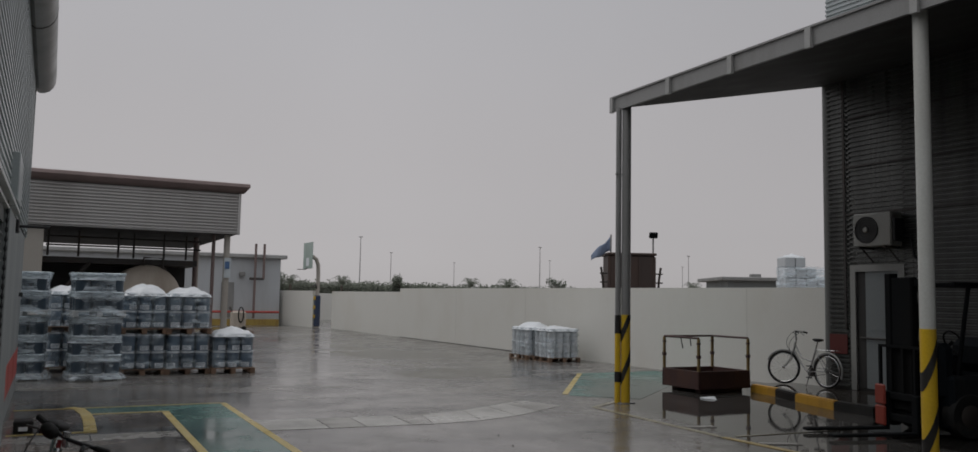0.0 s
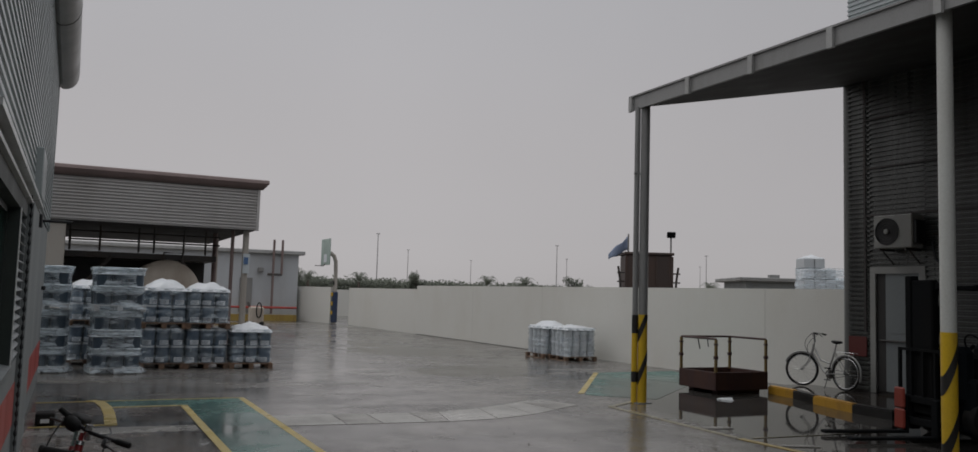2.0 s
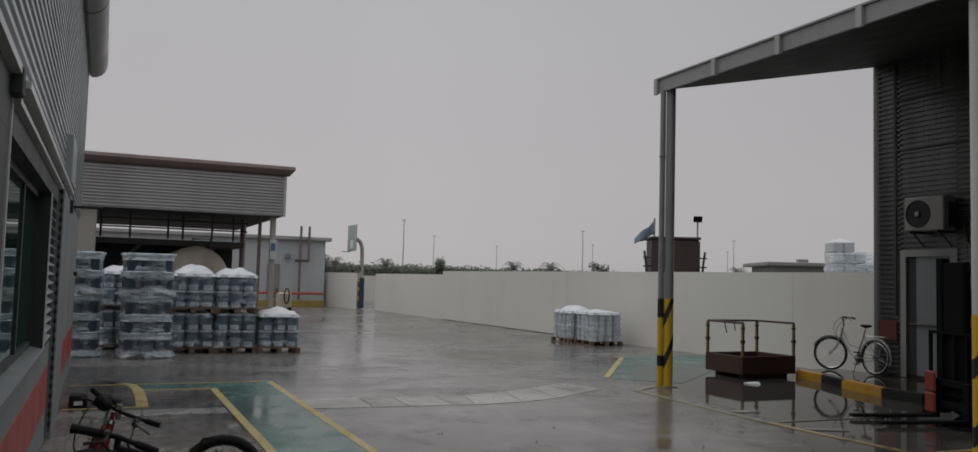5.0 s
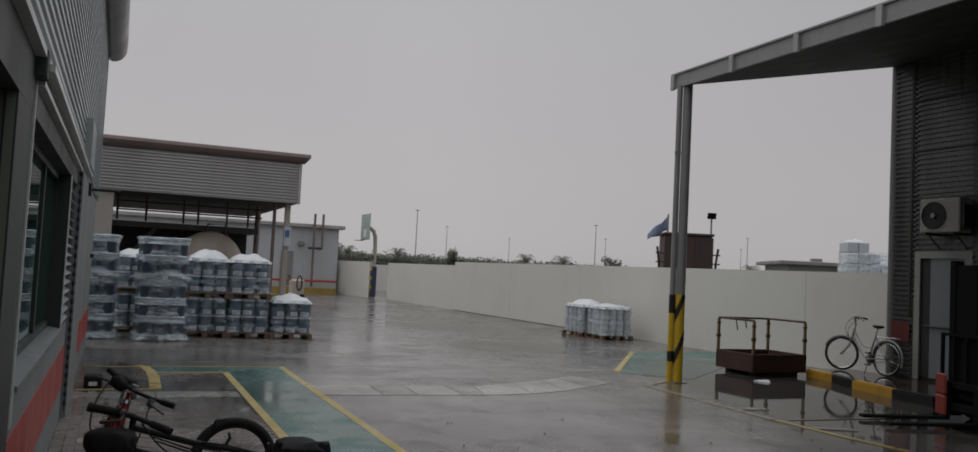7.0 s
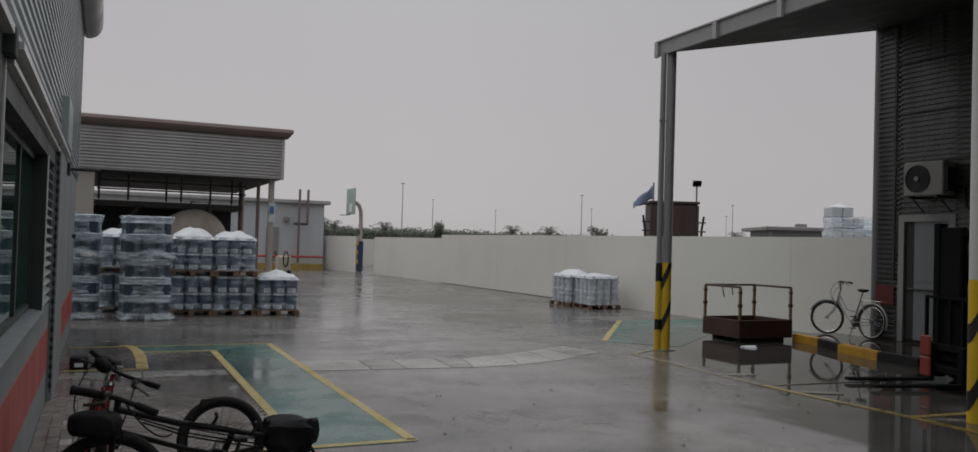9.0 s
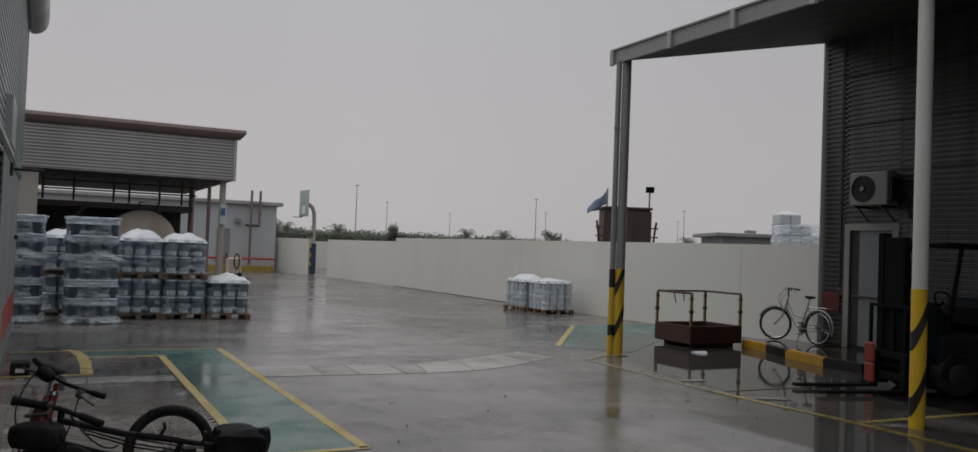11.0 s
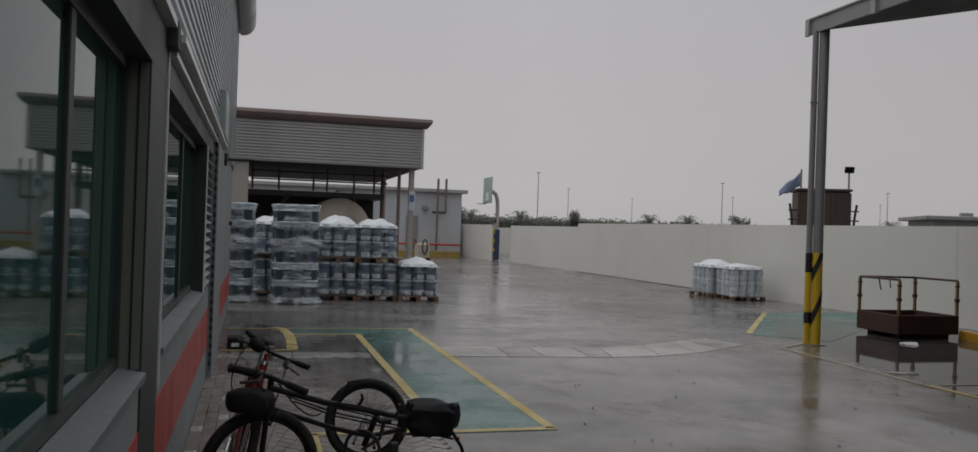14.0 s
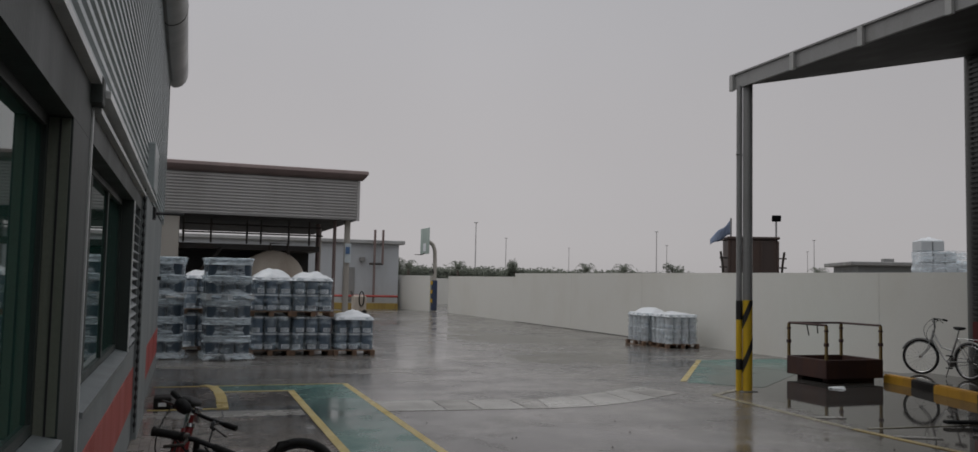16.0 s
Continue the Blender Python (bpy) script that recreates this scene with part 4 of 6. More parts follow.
def load(label, levels, ms, nx, ny, step, rows, peak, seed, heavy=False, pale=False, group="pallet loads of pails", rowh=0.37, pallet_mat=None):
    t = thing("pallet_load", label, "pallet load", group)
    rng = random.Random(seed)
    w, d = nx * step, ny * step
    z = 0.0
    for lv in range(levels):
        wood_pallet(t, w + 0.05, d + 0.05, z, pallet_mat)
        z += 0.128
        for r in range(rows[lv]):
            for i in range(nx):
                for j in range(ny):
                    add_pail(t, ms, (i - (nx - 1) / 2) * step + rng.uniform(-0.006, 0.006), (j - (ny - 1) / 2) * step + rng.uniform(-0.006, 0.006), z, rng.uniform(-35, 35), pale, heavy)
            z += rowh
        f0 = z - rows[lv] * rowh - (0.1 if heavy else 0.0)
        film(t, w + (0.07 if heavy else 0.04), d + (0.07 if heavy else 0.04), f0, z + 0.01, FILM_HEAVY if heavy else FILM_LIGHT, seed + lv, 0.12 if heavy else 0.015, ridges=rows[lv] if heavy else 0)
        if heavy:
            for r in range(rows[lv]):
                top = z - (rows[lv] - 1 - r) * rowh
                film(t, w + 0.10, d + 0.10, top - rowh * 0.36, top + 0.012, FILM_BAND, seed + lv + 5 * r, 0.0, "film_band", 6, 1)
        if peak and lv == levels - 1:
            cover(t, w + 0.02, d + 0.02, z, peak, seed + 0.37)
    if heavy:
        film_top = part("film_cap", slab(bmesh.new(), [(-w / 2, -d / 2), (w / 2, -d / 2), (w / 2, d / 2), (-w / 2, d / 2)], z + 0.004, z + 0.012), FILM_HEAVY, t, "stretch film cap")
    return t

tall = load("tall stack of large pails in milky stretch film, pale pallets", 2, LARGE, 3, 3, 0.306, (3, 2), 0, 3, True, rowh=0.372, pallet_mat=PLASTIC_PALLET)
tall.matrix_world = pose(0.13, 18.9, 0, 0, 0, 6)
copy_thing(tall, pose(-1.20, 19.3, 0, 0, 0, -4))
two = load("two wrapped tiers of blue-grey pails on wooden pallets under white plastic", 2, SMALL, 3, 3, 0.296, (2, 2), 0.22, 5)
two.matrix_world = pose(1.13, 19.85, 0, 0, 0, -2)
two_b = load("two wrapped tiers of blue-grey pails with a flatter plastic cover", 2, SMALL, 3, 3, 0.296, (2, 2), 0.15, 8)
two_b.matrix_world = pose(2.02, 19.82, 0, 0, 0, 1)
copy_thing(two_b, pose(-0.32, 20.9, 0, 0, 0, 4))
copy_thing(two, pose(0.2, 21.0, 0, 0, 0, -3))
copy_thing(two_b, pose(1.2, 20.95, 0, 0, 0, 0))
low = load("single low wrapped tier of pails on a wooden pallet under plastic", 1, SMALL, 3, 3, 0.296, (2,), 0.14, 11)
low.matrix_world = pose(2.99, 19.75, 0, 0, 0, -1)
wallside = load("wrapped pale pails on a wooden pallet against the white wall", 1, TIN, 4, 4, 0.245, (2,), 0.06, 14, False, True, rowh=0.40)
wallside.matrix_world = pose(12.40, 20.95, 0, 0, 0, -2)
far_side = load("wrapped pale pails under peaked white plastic against the white wall", 1, TIN, 4, 4, 0.245, (2,), 0.19, 17, False, True, rowh=0.40)
far_side.matrix_world = pose(12.24, 22.02, 0, 0, 0, 1)

# ---- work cage ----
CAGE_YELLOW = surface("grimy_yellow_paint", (0.22, 0.15, 0.05), 0.6, 0.05, dirt=(0.09, 0.05, 0.03), amount=0.8, stain=7)
cage = thing("work_cage", "rusty brown steel work cage with worn yellow posts", "lifting cage")
cx0, cx1, cy0, cy1 = 10.52, 11.86, 12.70, 13.80
for a in ((cx0, cx1, cy0, cy0 + 0.03), (cx0, cx1, cy1 - 0.03, cy1), (cx0, cx0 + 0.03, cy0 + 0.03, cy1 - 0.03), (cx1 - 0.03, cx1, cy0 + 0.03, cy1 - 0.03)):
    part("side_panel", one_box(*a, 0.08, 0.43, 0.006), RUST, cage, "brown steel panel")
part("floor_plate", one_box(cx0 + 0.03, cx1 - 0.03, cy0 + 0.03, cy1 - 0.03, 0.12, 0.14), RUST, cage)
for y in (cy0 + 0.12, cy1 - 0.28):
    part("fork_sleeve", one_box(cx0 + 0.15, cx1 - 0.1, y, y + 0.16, 0.0, 0.08, 0.006), RUST, cage)
cnr = ((cx0 + 0.03, cy0 + 0.03), (cx1 - 0.03, cy0 + 0.03), (cx1 - 0.03, cy1 - 0.03), (cx0 + 0.03, cy1 - 0.03))
for x, y in cnr:
    pst = part("post", one_box(x - 0.025, x + 0.025, y - 0.025, y + 0.025, 0.40, 1.06, 0.006), CAGE_YELLOW, cage, "worn yellow post")
    part("collar", one_box(x - 0.036, x + 0.036, y - 0.036, y + 0.036, 0.68, 0.74, 0.006), RUST, pst)
    part("collar", one_box(x - 0.034, x + 0.034, y - 0.034, y + 0.034, 0.95, 0.98, 0.006), RUST, pst)
for a, b in ((0, 3), (3, 2), (2, 1)):
    (xa, ya), (xb, yb) = cnr[a], cnr[b]
    part("top_rail", one_tube([(xa, ya, 1.07), (xb, yb, 1.07)], 0.021, 8), RUST, cage, "", True)
part("chain", one_tube([(10.95, cy1 - 0.06, 1.06), (10.96, cy1 - 0.08, 0.95), (11.0, cy1 - 0.07, 0.82)], 0.012, 6), STEEL_DARK, cage)
part("chain", one_tube([(11.2, cy1 - 0.06, 1.06), (11.21, cy1 - 0.08, 0.86)], 0.012, 6), STEEL_DARK, cage)
scrap = thing("plastic_scrap", "crumpled white plastic scrap lying on the wet yard", "litter")
bm = bmesh.new()
bmesh.ops.create_icosphere(bm, subdivisions=2, radius=0.13)
for v in bm.verts:
    q = 1 + 0.5 * noise.noise(v.co * 14)
    v.co = Vector((v.co.x * 1.2 * q, v.co.y * q, max(0, v.co.z * 0.3 * q)))
part("scrap", bm, SHEET, scrap)
scrap.matrix_world = pose(10.2, 12.05, 0.003, 0, 0, -30)

# ---- air conditioner ----
ac = thing("air_conditioner", "pale outdoor air-conditioning unit on wall brackets", "air conditioner", at=pose(0, -0.37, -0.03))
AC_MAT = surface("pale_ac_casing", (0.34, 0.34, 0.32), 0.45, dirt=(0.25, 0.22, 0.18), amount=0.5, stain=3)
part("casing", one_box(12.78, 13.10, 10.5, 11.32, 2.90, 3.52, 0.02), AC_MAT, ac)
grille = part("fan_grille", lathe(bmesh.new(), [(0.25, 0), (0.25, 0.02), (0.235, 0.02), (0.235, 0.004), (0, 0.004)], 32, Matrix.Translation((12.779, 11.02, 3.21)) @ Matrix.Rotation(radians(-90), 4, "Y")), STEEL_BLACK, ac, "dark round fan grille", True)
for rr in (0.06, 0.11, 0.16, 0.21):
    part("ring", one_tube([(12.755, 11.02 + rr * math.cos(k * math.pi / 12), 3.21 + rr * math.sin(k * math.pi / 12)) for k in range(24)], 0.005, 5, closed=True), STEEL_DARK, grille)
part("fan_hub", lathe(bmesh.new(), [(0.05, 0), (0.045, 0.02), (0, 0.025)], 16, Matrix.Translation((12.76, 11.02, 3.21)) @ Matrix.Rotation(radians(-90), 4, "Y")), AC_MAT, ac, "", True)
part("side_cover", one_box(12.82, 13.08, 10.44, 10.498, 2.98, 3.40, 0.01), STEEL_BLACK, ac)
for y in (10.62, 11.18):
    part("bracket", one_box(12.75, RX - 0.03, y - 0.02, y + 0.02, 2.86, 2.90), STEEL_DARK, ac)
    part("strut", one_tube([(12.85, y, 2.87), (RX - 0.04, y, 2.62)], 0.015, 6), STEEL_DARK, ac)
part("pipe", one_tube([(12.95, 10.43, 3.05), (13.12, 10.36, 3.05), (13.14, 10.3, 2.7), (13.14, 10.2, 2.62)], 0.025, 8), STEEL_BLACK, ac, "", True)

# ---- bicycles ----
TYRE = surface("black_tyre", (0.018, 0.018, 0.018), 0.7, amount=0.4, gloss=0.2, stain=6, stretch=None)
CHROME = surface("bright_metal", (0.55, 0.55, 0.55), 0.25, 0.95, amount=0.2)
SILVER = surface("silver_bike_paint", (0.36, 0.36, 0.35), 0.4, 0.3, amount=0.25)
RED_BIKE = surface("red_bike_paint", (0.20, 0.014, 0.016), 0.35, 0.1, amount=0.25, coat=0.5)
BLACK_BIKE = surface("black_bike_paint", (0.012, 0.012, 0.014), 0.5, 0.0, amount=0.25, gloss=0.2, coat=0.0)
GRIP = surface("black_rubber", (0.011, 0.011, 0.011), 0.6, amount=0.2, gloss=0.14)
BAG = surface("black_bag_cloth", (0.011, 0.012, 0.014), 0.55, amount=0.3, gloss=0.12, grain=120, bump=0.5)

def wheel(parent, m, r=0.335, thick=0.02, rim=CHROME):
    """A wheel in the local xz plane, placed by m."""
    ring = lambda rad, n=40: [m @ Vector((rad * math.cos(2 * math.pi * k / n), 0, rad * math.sin(2 * math.pi * k / n))) for k in range(n)]
    w = part("wheel", one_tube(ring(r - thick), thick, 10, closed=True), TYRE, parent, "wheel with black tyre", True)
    part("rim", one_tube(ring(r - 2 * thick - 0.006), 0.011, 8, closed=True), rim, w, "", True)
    part("hub", one_tube([m @ Vector((0, -0.045, 0)), m @ Vector((0, 0.045, 0))], 0.022, 10), CHROME, w, "", True)
    bm = bmesh.new()
    for k in range(20):
        a = 2 * math.pi * k / 20
        b = a + (0.35 if k % 2 else -0.35)
        tube(bm, [m @ Vector((0.02 * math.cos(b), 0.03 * (1 if k % 4 < 2 else -1), 0.02 * math.sin(b))), m @ Vector(((r - 2 * thick - 0.01) * math.cos(a), 0, (r - 2 * thick - 0.01) * math.sin(a)))], 0.0016, 4)
    sp = part("spokes", bm, CHROME, w)
    sp["kind"] = "stuff"
    return w

def bicycle(label, paint, city, steer=0.0, twist=0.0, dip=0.0):
    b = thing("bicycle", label, "bicycle", "bicycles in the yard")
    R = 0.335
    fwd = Matrix.Translation((0.53, 0, R)) @ Matrix.Rotation(radians(steer), 4, "Z")
    wheel(b, Matrix.Translation((-0.53, 0, R)), R, 0.02 if city else 0.026)
    head_top, head_bot, bb, seat_top = Vector((0.30, 0, 0.86)), Vector((0.34, 0, 0.68)), Vector((-0.08, 0, 0.29)), Vector((-0.24, 0, 0.76))
    axis = Matrix.Translation(head_bot) @ Matrix.Rotation(radians(steer), 4, "Z") @ Matrix.Translation(-head_bot)
    frame_bm = bmesh.new()
    down = [(head_bot.x - 0.01, 0, head_bot.z + 0.02), (0.18, 0, 0.5), (0.02, 0, 0.33), tuple(bb)] if city else [tuple(head_bot), tuple(bb)]
    tube(frame_bm, down, 0.02 if city else 0.028, 10)
    tube(frame_bm, [head_top, head_bot], 0.024, 10)
    tube(frame_bm, [seat_top, bb], 0.018, 10)
    mid = seat_top.lerp(bb, 0.55 if city else 0.12)
    tube(frame_bm, [head_top - Vector((0, 0, 0.03)), mid] if not city else [head_top - Vector((0, 0, 0.06)), Vector((0.1, 0, 0.55)), mid], 0.018 if city else 0.024, 10)
    for s in (-0.055, 0.055):
        tube(frame_bm, [bb + Vector((0, s * 0.5, 0)), (-0.53, s, R)], 0.010, 8)
        tube(frame_bm, [seat_top.lerp(bb, 0.08) + Vector((0, s * 0.4, 0)), (-0.53, s, R)], 0.008, 8)
    part("frame", frame_bm, paint, b, "", True)
    ax = lambda p: axis @ Vector(p)
    fk = bmesh.new()
    for s in (-0.055, 0.055):
        tube(fk, [ax((0.345, s, 0.67)), ax((0.40, s, 0.5)), ax((0.53, s, R))], 0.014 if not city else 0.010, 8)
    tube(fk, [ax((0.345, -0.06, 0.67)), ax((0.345, 0.06, 0.67))], 0.018, 8)
    tube(fk, [ax((0.345, 0, 0.66)), ax((0.29, 0, 0.93))], 0.014, 8)
    part("fork", fk, paint, b, "", True)
    wheel(b, axis @ Matrix.Translation((0.53, 0, R)), R, 0.02 if city else 0.026)
    if city:
        bar = [(0.16, -0.28, 1.06), (0.24, -0.22, 1.08), (0.30, -0.10, 1.09), (0.31, 0, 1.06), (0.30, 0.10, 1.09), (0.24, 0.22, 1.08), (0.16, 0.28, 1.06)]
    else:
        bar = [(0.26, -0.27, 0.97), (0.29, -0.12, 0.955), (0.31, 0, 0.945), (0.29, 0.12, 0.955), (0.26, 0.27, 0.97)]
    bar_axis = Matrix.Translation(head_bot) @ Matrix.Rotation(radians(steer + twist), 4, "Z") @ Matrix.Translation(-head_bot)
    ay = lambda p: bar_axis @ Vector((p[0], p[1], p[2] - dip * p[1]))
    hb = part("handlebar", one_tube([ay(p) for p in bar], 0.012, 8), BLACK_BIKE if not city else CHROME, b, "", True)
    part("stem", one_tube([ay((0.29, 0, 0.90)), ay((0.31, 0, 1.06 if city else 0.95))], 0.018, 8), CHROME, b, "", True)
    for s in (0, -1):
        p, q = Vector(bar[s]), Vector(bar[1 if s == 0 else -2])
        part("grip", one_tube([ay(p), ay(p.lerp(q, 0.9 if city else 0.55))], 0.018, 8), GRIP, hb, "", True)
        lev = p.lerp(q, 0.75)
        part("brake_lever", one_tube([ay(lev), ay(lev + Vector((0.06, 0, -0.02))), ay(p + Vector((0.07, 0, -0.05)))], 0.007, 6), STEEL_DARK, hb, "", True)
        loop = [ay(lev + Vector((0.05, 0, 0))), ay((0.48, p.y * 0.55, 0.93)), ay((0.50, p.y * 0.2, 0.80)), ax((0.40, 0.01, 0.66))] if city else [ay(lev + Vector((0.05, 0, 0))), ay((0.52, p.y * (1.2 if p.y > 0 else 0.5), 0.82)), ay((0.50, p.y * (0.95 if p.y > 0 else 0.4), 0.48)), ax((0.36, 0.02, 0.74))]
        pts = [sum((Vector(loop[k]) * cf for k, cf in enumerate(((1 - u) ** 3, 3 * u * (1 - u) ** 2, 3 * u * u * (1 - u), u ** 3))), Vector()) for u in (i / 10 for i in range(11))]
        part("cable", one_tube(pts, 0.0045, 5), GRIP, hb, "", True)
    if not city:
        part("shifter", one_tube([ay((0.30, 0.13, 0.945)), ay((0.33, 0.15, 0.93)), ay((0.33, 0.17, 0.925))], 0.016, 8), STEEL_BLACK, hb, "", True)
        part("shifter", one_tube([ay((0.30, -0.13, 0.945)), ay((0.33, -0.15, 0.93)), ay((0.33, -0.17, 0.925))], 0.016, 8), STEEL_BLACK, hb, "", True)
        pouch = bmesh.new()
        bmesh.ops.create_uvsphere(pouch, u_segments=14, v_segments=8, radius=1.0)
        for v in pouch.verts:
            q = 1 + 0.18 * noise.noise(v.co * 2.3)
            v.co = ay((0.345 + v.co.x * 0.04 * q, -0.09 + v.co.y * 0.062 * q, 0.955 + v.co.z * 0.042 * q))
        part("pouch", pouch, GRIP, hb, "small black pouch strapped to the bar", True)
        part("stem_cap", one_tube([ay((0.31, 0.0, 0.955)), ay((0.31, 0.0, 0.985))], 0.022, 12), CHROME, hb, "bright stem cap", True)
        part("head_ring", one_tube([ax((head_top.x, 0, head_top.z)), ax((head_top.x - 0.006, 0, head_top.z + 0.022))], 0.029, 12), CHROME, b, "bright headset ring", True)
    part("seat_post", one_tube([seat_top.lerp(bb, 0.1), (-0.275, 0, 0.90)], 0.013, 8), CHROME, b, "", True)
    bm = bmesh.new()
    bmesh.ops.create_uvsphere(bm, u_segments=16, v_segments=8, radius=1.0)
    for v in bm.verts:
        u = (v.co.x + 1) / 2
        v.co = Vector((-0.27 + v.co.x * 0.135, v.co.y * (0.085 * (1 - u) + 0.025), 0.925 + v.co.z * 0.035 + 0.015 * (v.co.x ** 2)))
    part("saddle", bm, GRIP, b, "black saddle", True)
    cr = part("crank", lathe(bmesh.new(), [(0, 0), (0.095, 0), (0.095, 0.006), (0, 0.006)], 24, Matrix.Translation((bb.x, -0.05, bb.z)) @ Matrix.Rotation(radians(90), 4, "X")), STEEL_DARK, b, "", True)
    for s, dx, dz in ((-1, 0.12, -0.12), (1, -0.12, 0.12)):
        part("crank_arm", one_tube([(bb.x, s * 0.07, bb.z), (bb.x + dx, s * 0.085, bb.z + dz)], 0.010, 6), CHROME, cr)
        part("pedal", one_box(bb.x + dx - 0.045, bb.x + dx + 0.045, s * 0.13 - 0.045, s * 0.13 + 0.045, bb.z + dz - 0.012, bb.z + dz + 0.012, 0.004), GRIP, cr)
    part("chain", one_tube([(bb.x, -0.055, bb.z + 0.092), (-0.53, -0.05, R + 0.035), (-0.565, -0.05, R), (-0.53, -0.05, R - 0.035), (bb.x, -0.055, bb.z - 0.092)], 0.006, 5), STEEL_DARK, b)
    if city:
        for cxx, a0, a1, mm in ((-0.53, 10, 200, Matrix()), (0.53, 20, 165, axis)):
            arc = [mm @ Vector((cxx + (R + 0.02) * math.cos(radians(a0 + (a1 - a0) * k / 14)), 0, R + (R + 0.02) * math.sin(radians(a0 + (a1 - a0) * k / 14)))) for k in range(15)]
            part("mudguard", one_tube(arc, 0.018, 6), SILVER, b, "", True)
        rk = bmesh.new()
        for s in (-0.06, 0.06):
            tube(rk, [(-0.30, s, 0.74), (-0.75, s, 0.74)], 0.006, 6)
            tube(rk, [(-0.65, s, 0.74), (-0.53, s * 1.1, R)], 0.006, 6)
        for x in (-0.35, -0.5, -0.65, -0.75):
            tube(rk, [(x, -0.06, 0.74), (x, 0.06, 0.74)], 0.005, 6)
        part("rear_rack", rk, CHROME, b)
        part("kick_stand", one_tube([(-0.15, 0.05, 0.28), (-0.2, 0.2, 0.01)], 0.010, 6), STEEL_DARK, b)
    return b

# city bicycle standing on the platform
city = bicycle("silver city bicycle with mudguards parked on the platform", SILVER, True, 26)
city.matrix_world = Matrix.Translation((12.80, 12.15, 0.142)) @ Matrix.Rotation(radians(89), 4, "Z") @ Matrix.Rotation(radians(3), 4, "X")
# red mountain bicycle against the warehouse wall
red = bicycle("red mountain bicycle with its handlebar twisted, parked by the warehouse", RED_BIKE, False, 2, -46, 0.17)
red.matrix_world = Matrix.Translation((-0.81, 5.67, 0)) @ Matrix.Rotation(radians(-89), 4, "Z") @ Matrix.Rotation(radians(-12), 4, "X")

# black low-framed bicycle with bags
dark = thing("bicycle", "black low-framed bicycle with a handlebar bag and a rear bag", "bicycle", "bicycles in the yard")
turn_f = Matrix.Translation((-0.635, 4.92, 0.335)) @ Matrix.Rotation(radians(8), 4, "Z")
wheel(dark, turn_f, 0.335, 0.028, BLACK_BIKE)
wheel(dark, Matrix.Translation((0.125, 6.14, 0.305)) @ Matrix.Rotation(radians(-4), 4, "Z") @ Matrix.Rotation(radians(-7), 4, "X"), 0.305, 0.03, BLACK_BIKE)
fb = bmesh.new()
tube(fb, [(-0.60, 4.86, 0.80), (-0.27, 5.04, 0.67), (0.10, 5.42, 0.52), (0.50, 5.78, 0.36)], 0.019, 10)
tube(fb, [(-0.61, 4.90, 0.68), (-0.22, 5.12, 0.50), (0.05, 5.46, 0.36), (0.30, 5.72, 0.33)], 0.016, 10)
tube(fb, [(0.10, 5.42, 0.52), (0.02, 5.44, 0.30)], 0.020, 10)
for s in (-0.06, 0.06):
    tube(fb, [(0.02 + s, 5.44 - s, 0.30), (0.125 + s * 0.3, 6.14 - s, 0.305)], 0.010, 8)
part("frame", fb, BLACK_BIKE, dark, "", True)
fk = bmesh.new()
for s in (-0.065, 0.065):
    tube(fk, [(-0.60, 4.92 + s, 0.72), (-0.62, 4.92 + s, 0.5), (-0.635, 4.92 + s, 0.335)], 0.014, 8)
tube(fk, [(-0.60, 4.84, 0.72), (-0.60, 5.0, 0.72)], 0.02, 8)
tube(fk, [(-0.60, 4.9, 0.70), (-0.59, 4.86, 0.86)], 0.018, 8)
part("fork", fk, BLACK_BIKE, dark, "", True)
hb = part("handlebar", one_tube([(-0.81, 4.95, 0.895), (-0.60, 4.86, 0.86), (-0.46, 4.78, 0.812)], 0.015, 8), BLACK_BIKE, dark, "", True)
part("grip", one_tube([Vector((-0.82, 4.952, 0.898)).lerp(Vector((-0.665, 4.889, 0.872)), k / 16) for k in range(17)], [0.028 if k in (0, 1, 16) else 0.0245 if k % 2 else 0.0215 for k in range(17)], 12), GRIP, hb, "ribbed black grip", True)
part("brake_lever", one_tube([(-0.64, 4.87, 0.865), (-0.66, 4.80, 0.845), (-0.76, 4.83, 0.835)], 0.009, 6), STEEL_DARK, hb, "", True)
part("clamp", one_tube([(-0.655, 4.884, 0.871), (-0.635, 4.876, 0.867)], 0.026, 10), STEEL_DARK, hb, "", True)
part("grip", one_tube([(-0.50, 4.80, 0.826), (-0.40, 4.74, 0.79)], 0.021, 10), GRIP, hb, "", True)
part("brake_lever", one_tube([(-0.15, 5.1, 0.72), (-0.13, 5.1, 0.78), (-0.07, 5.12, 0.78)], 0.008, 6), GRIP, hb)
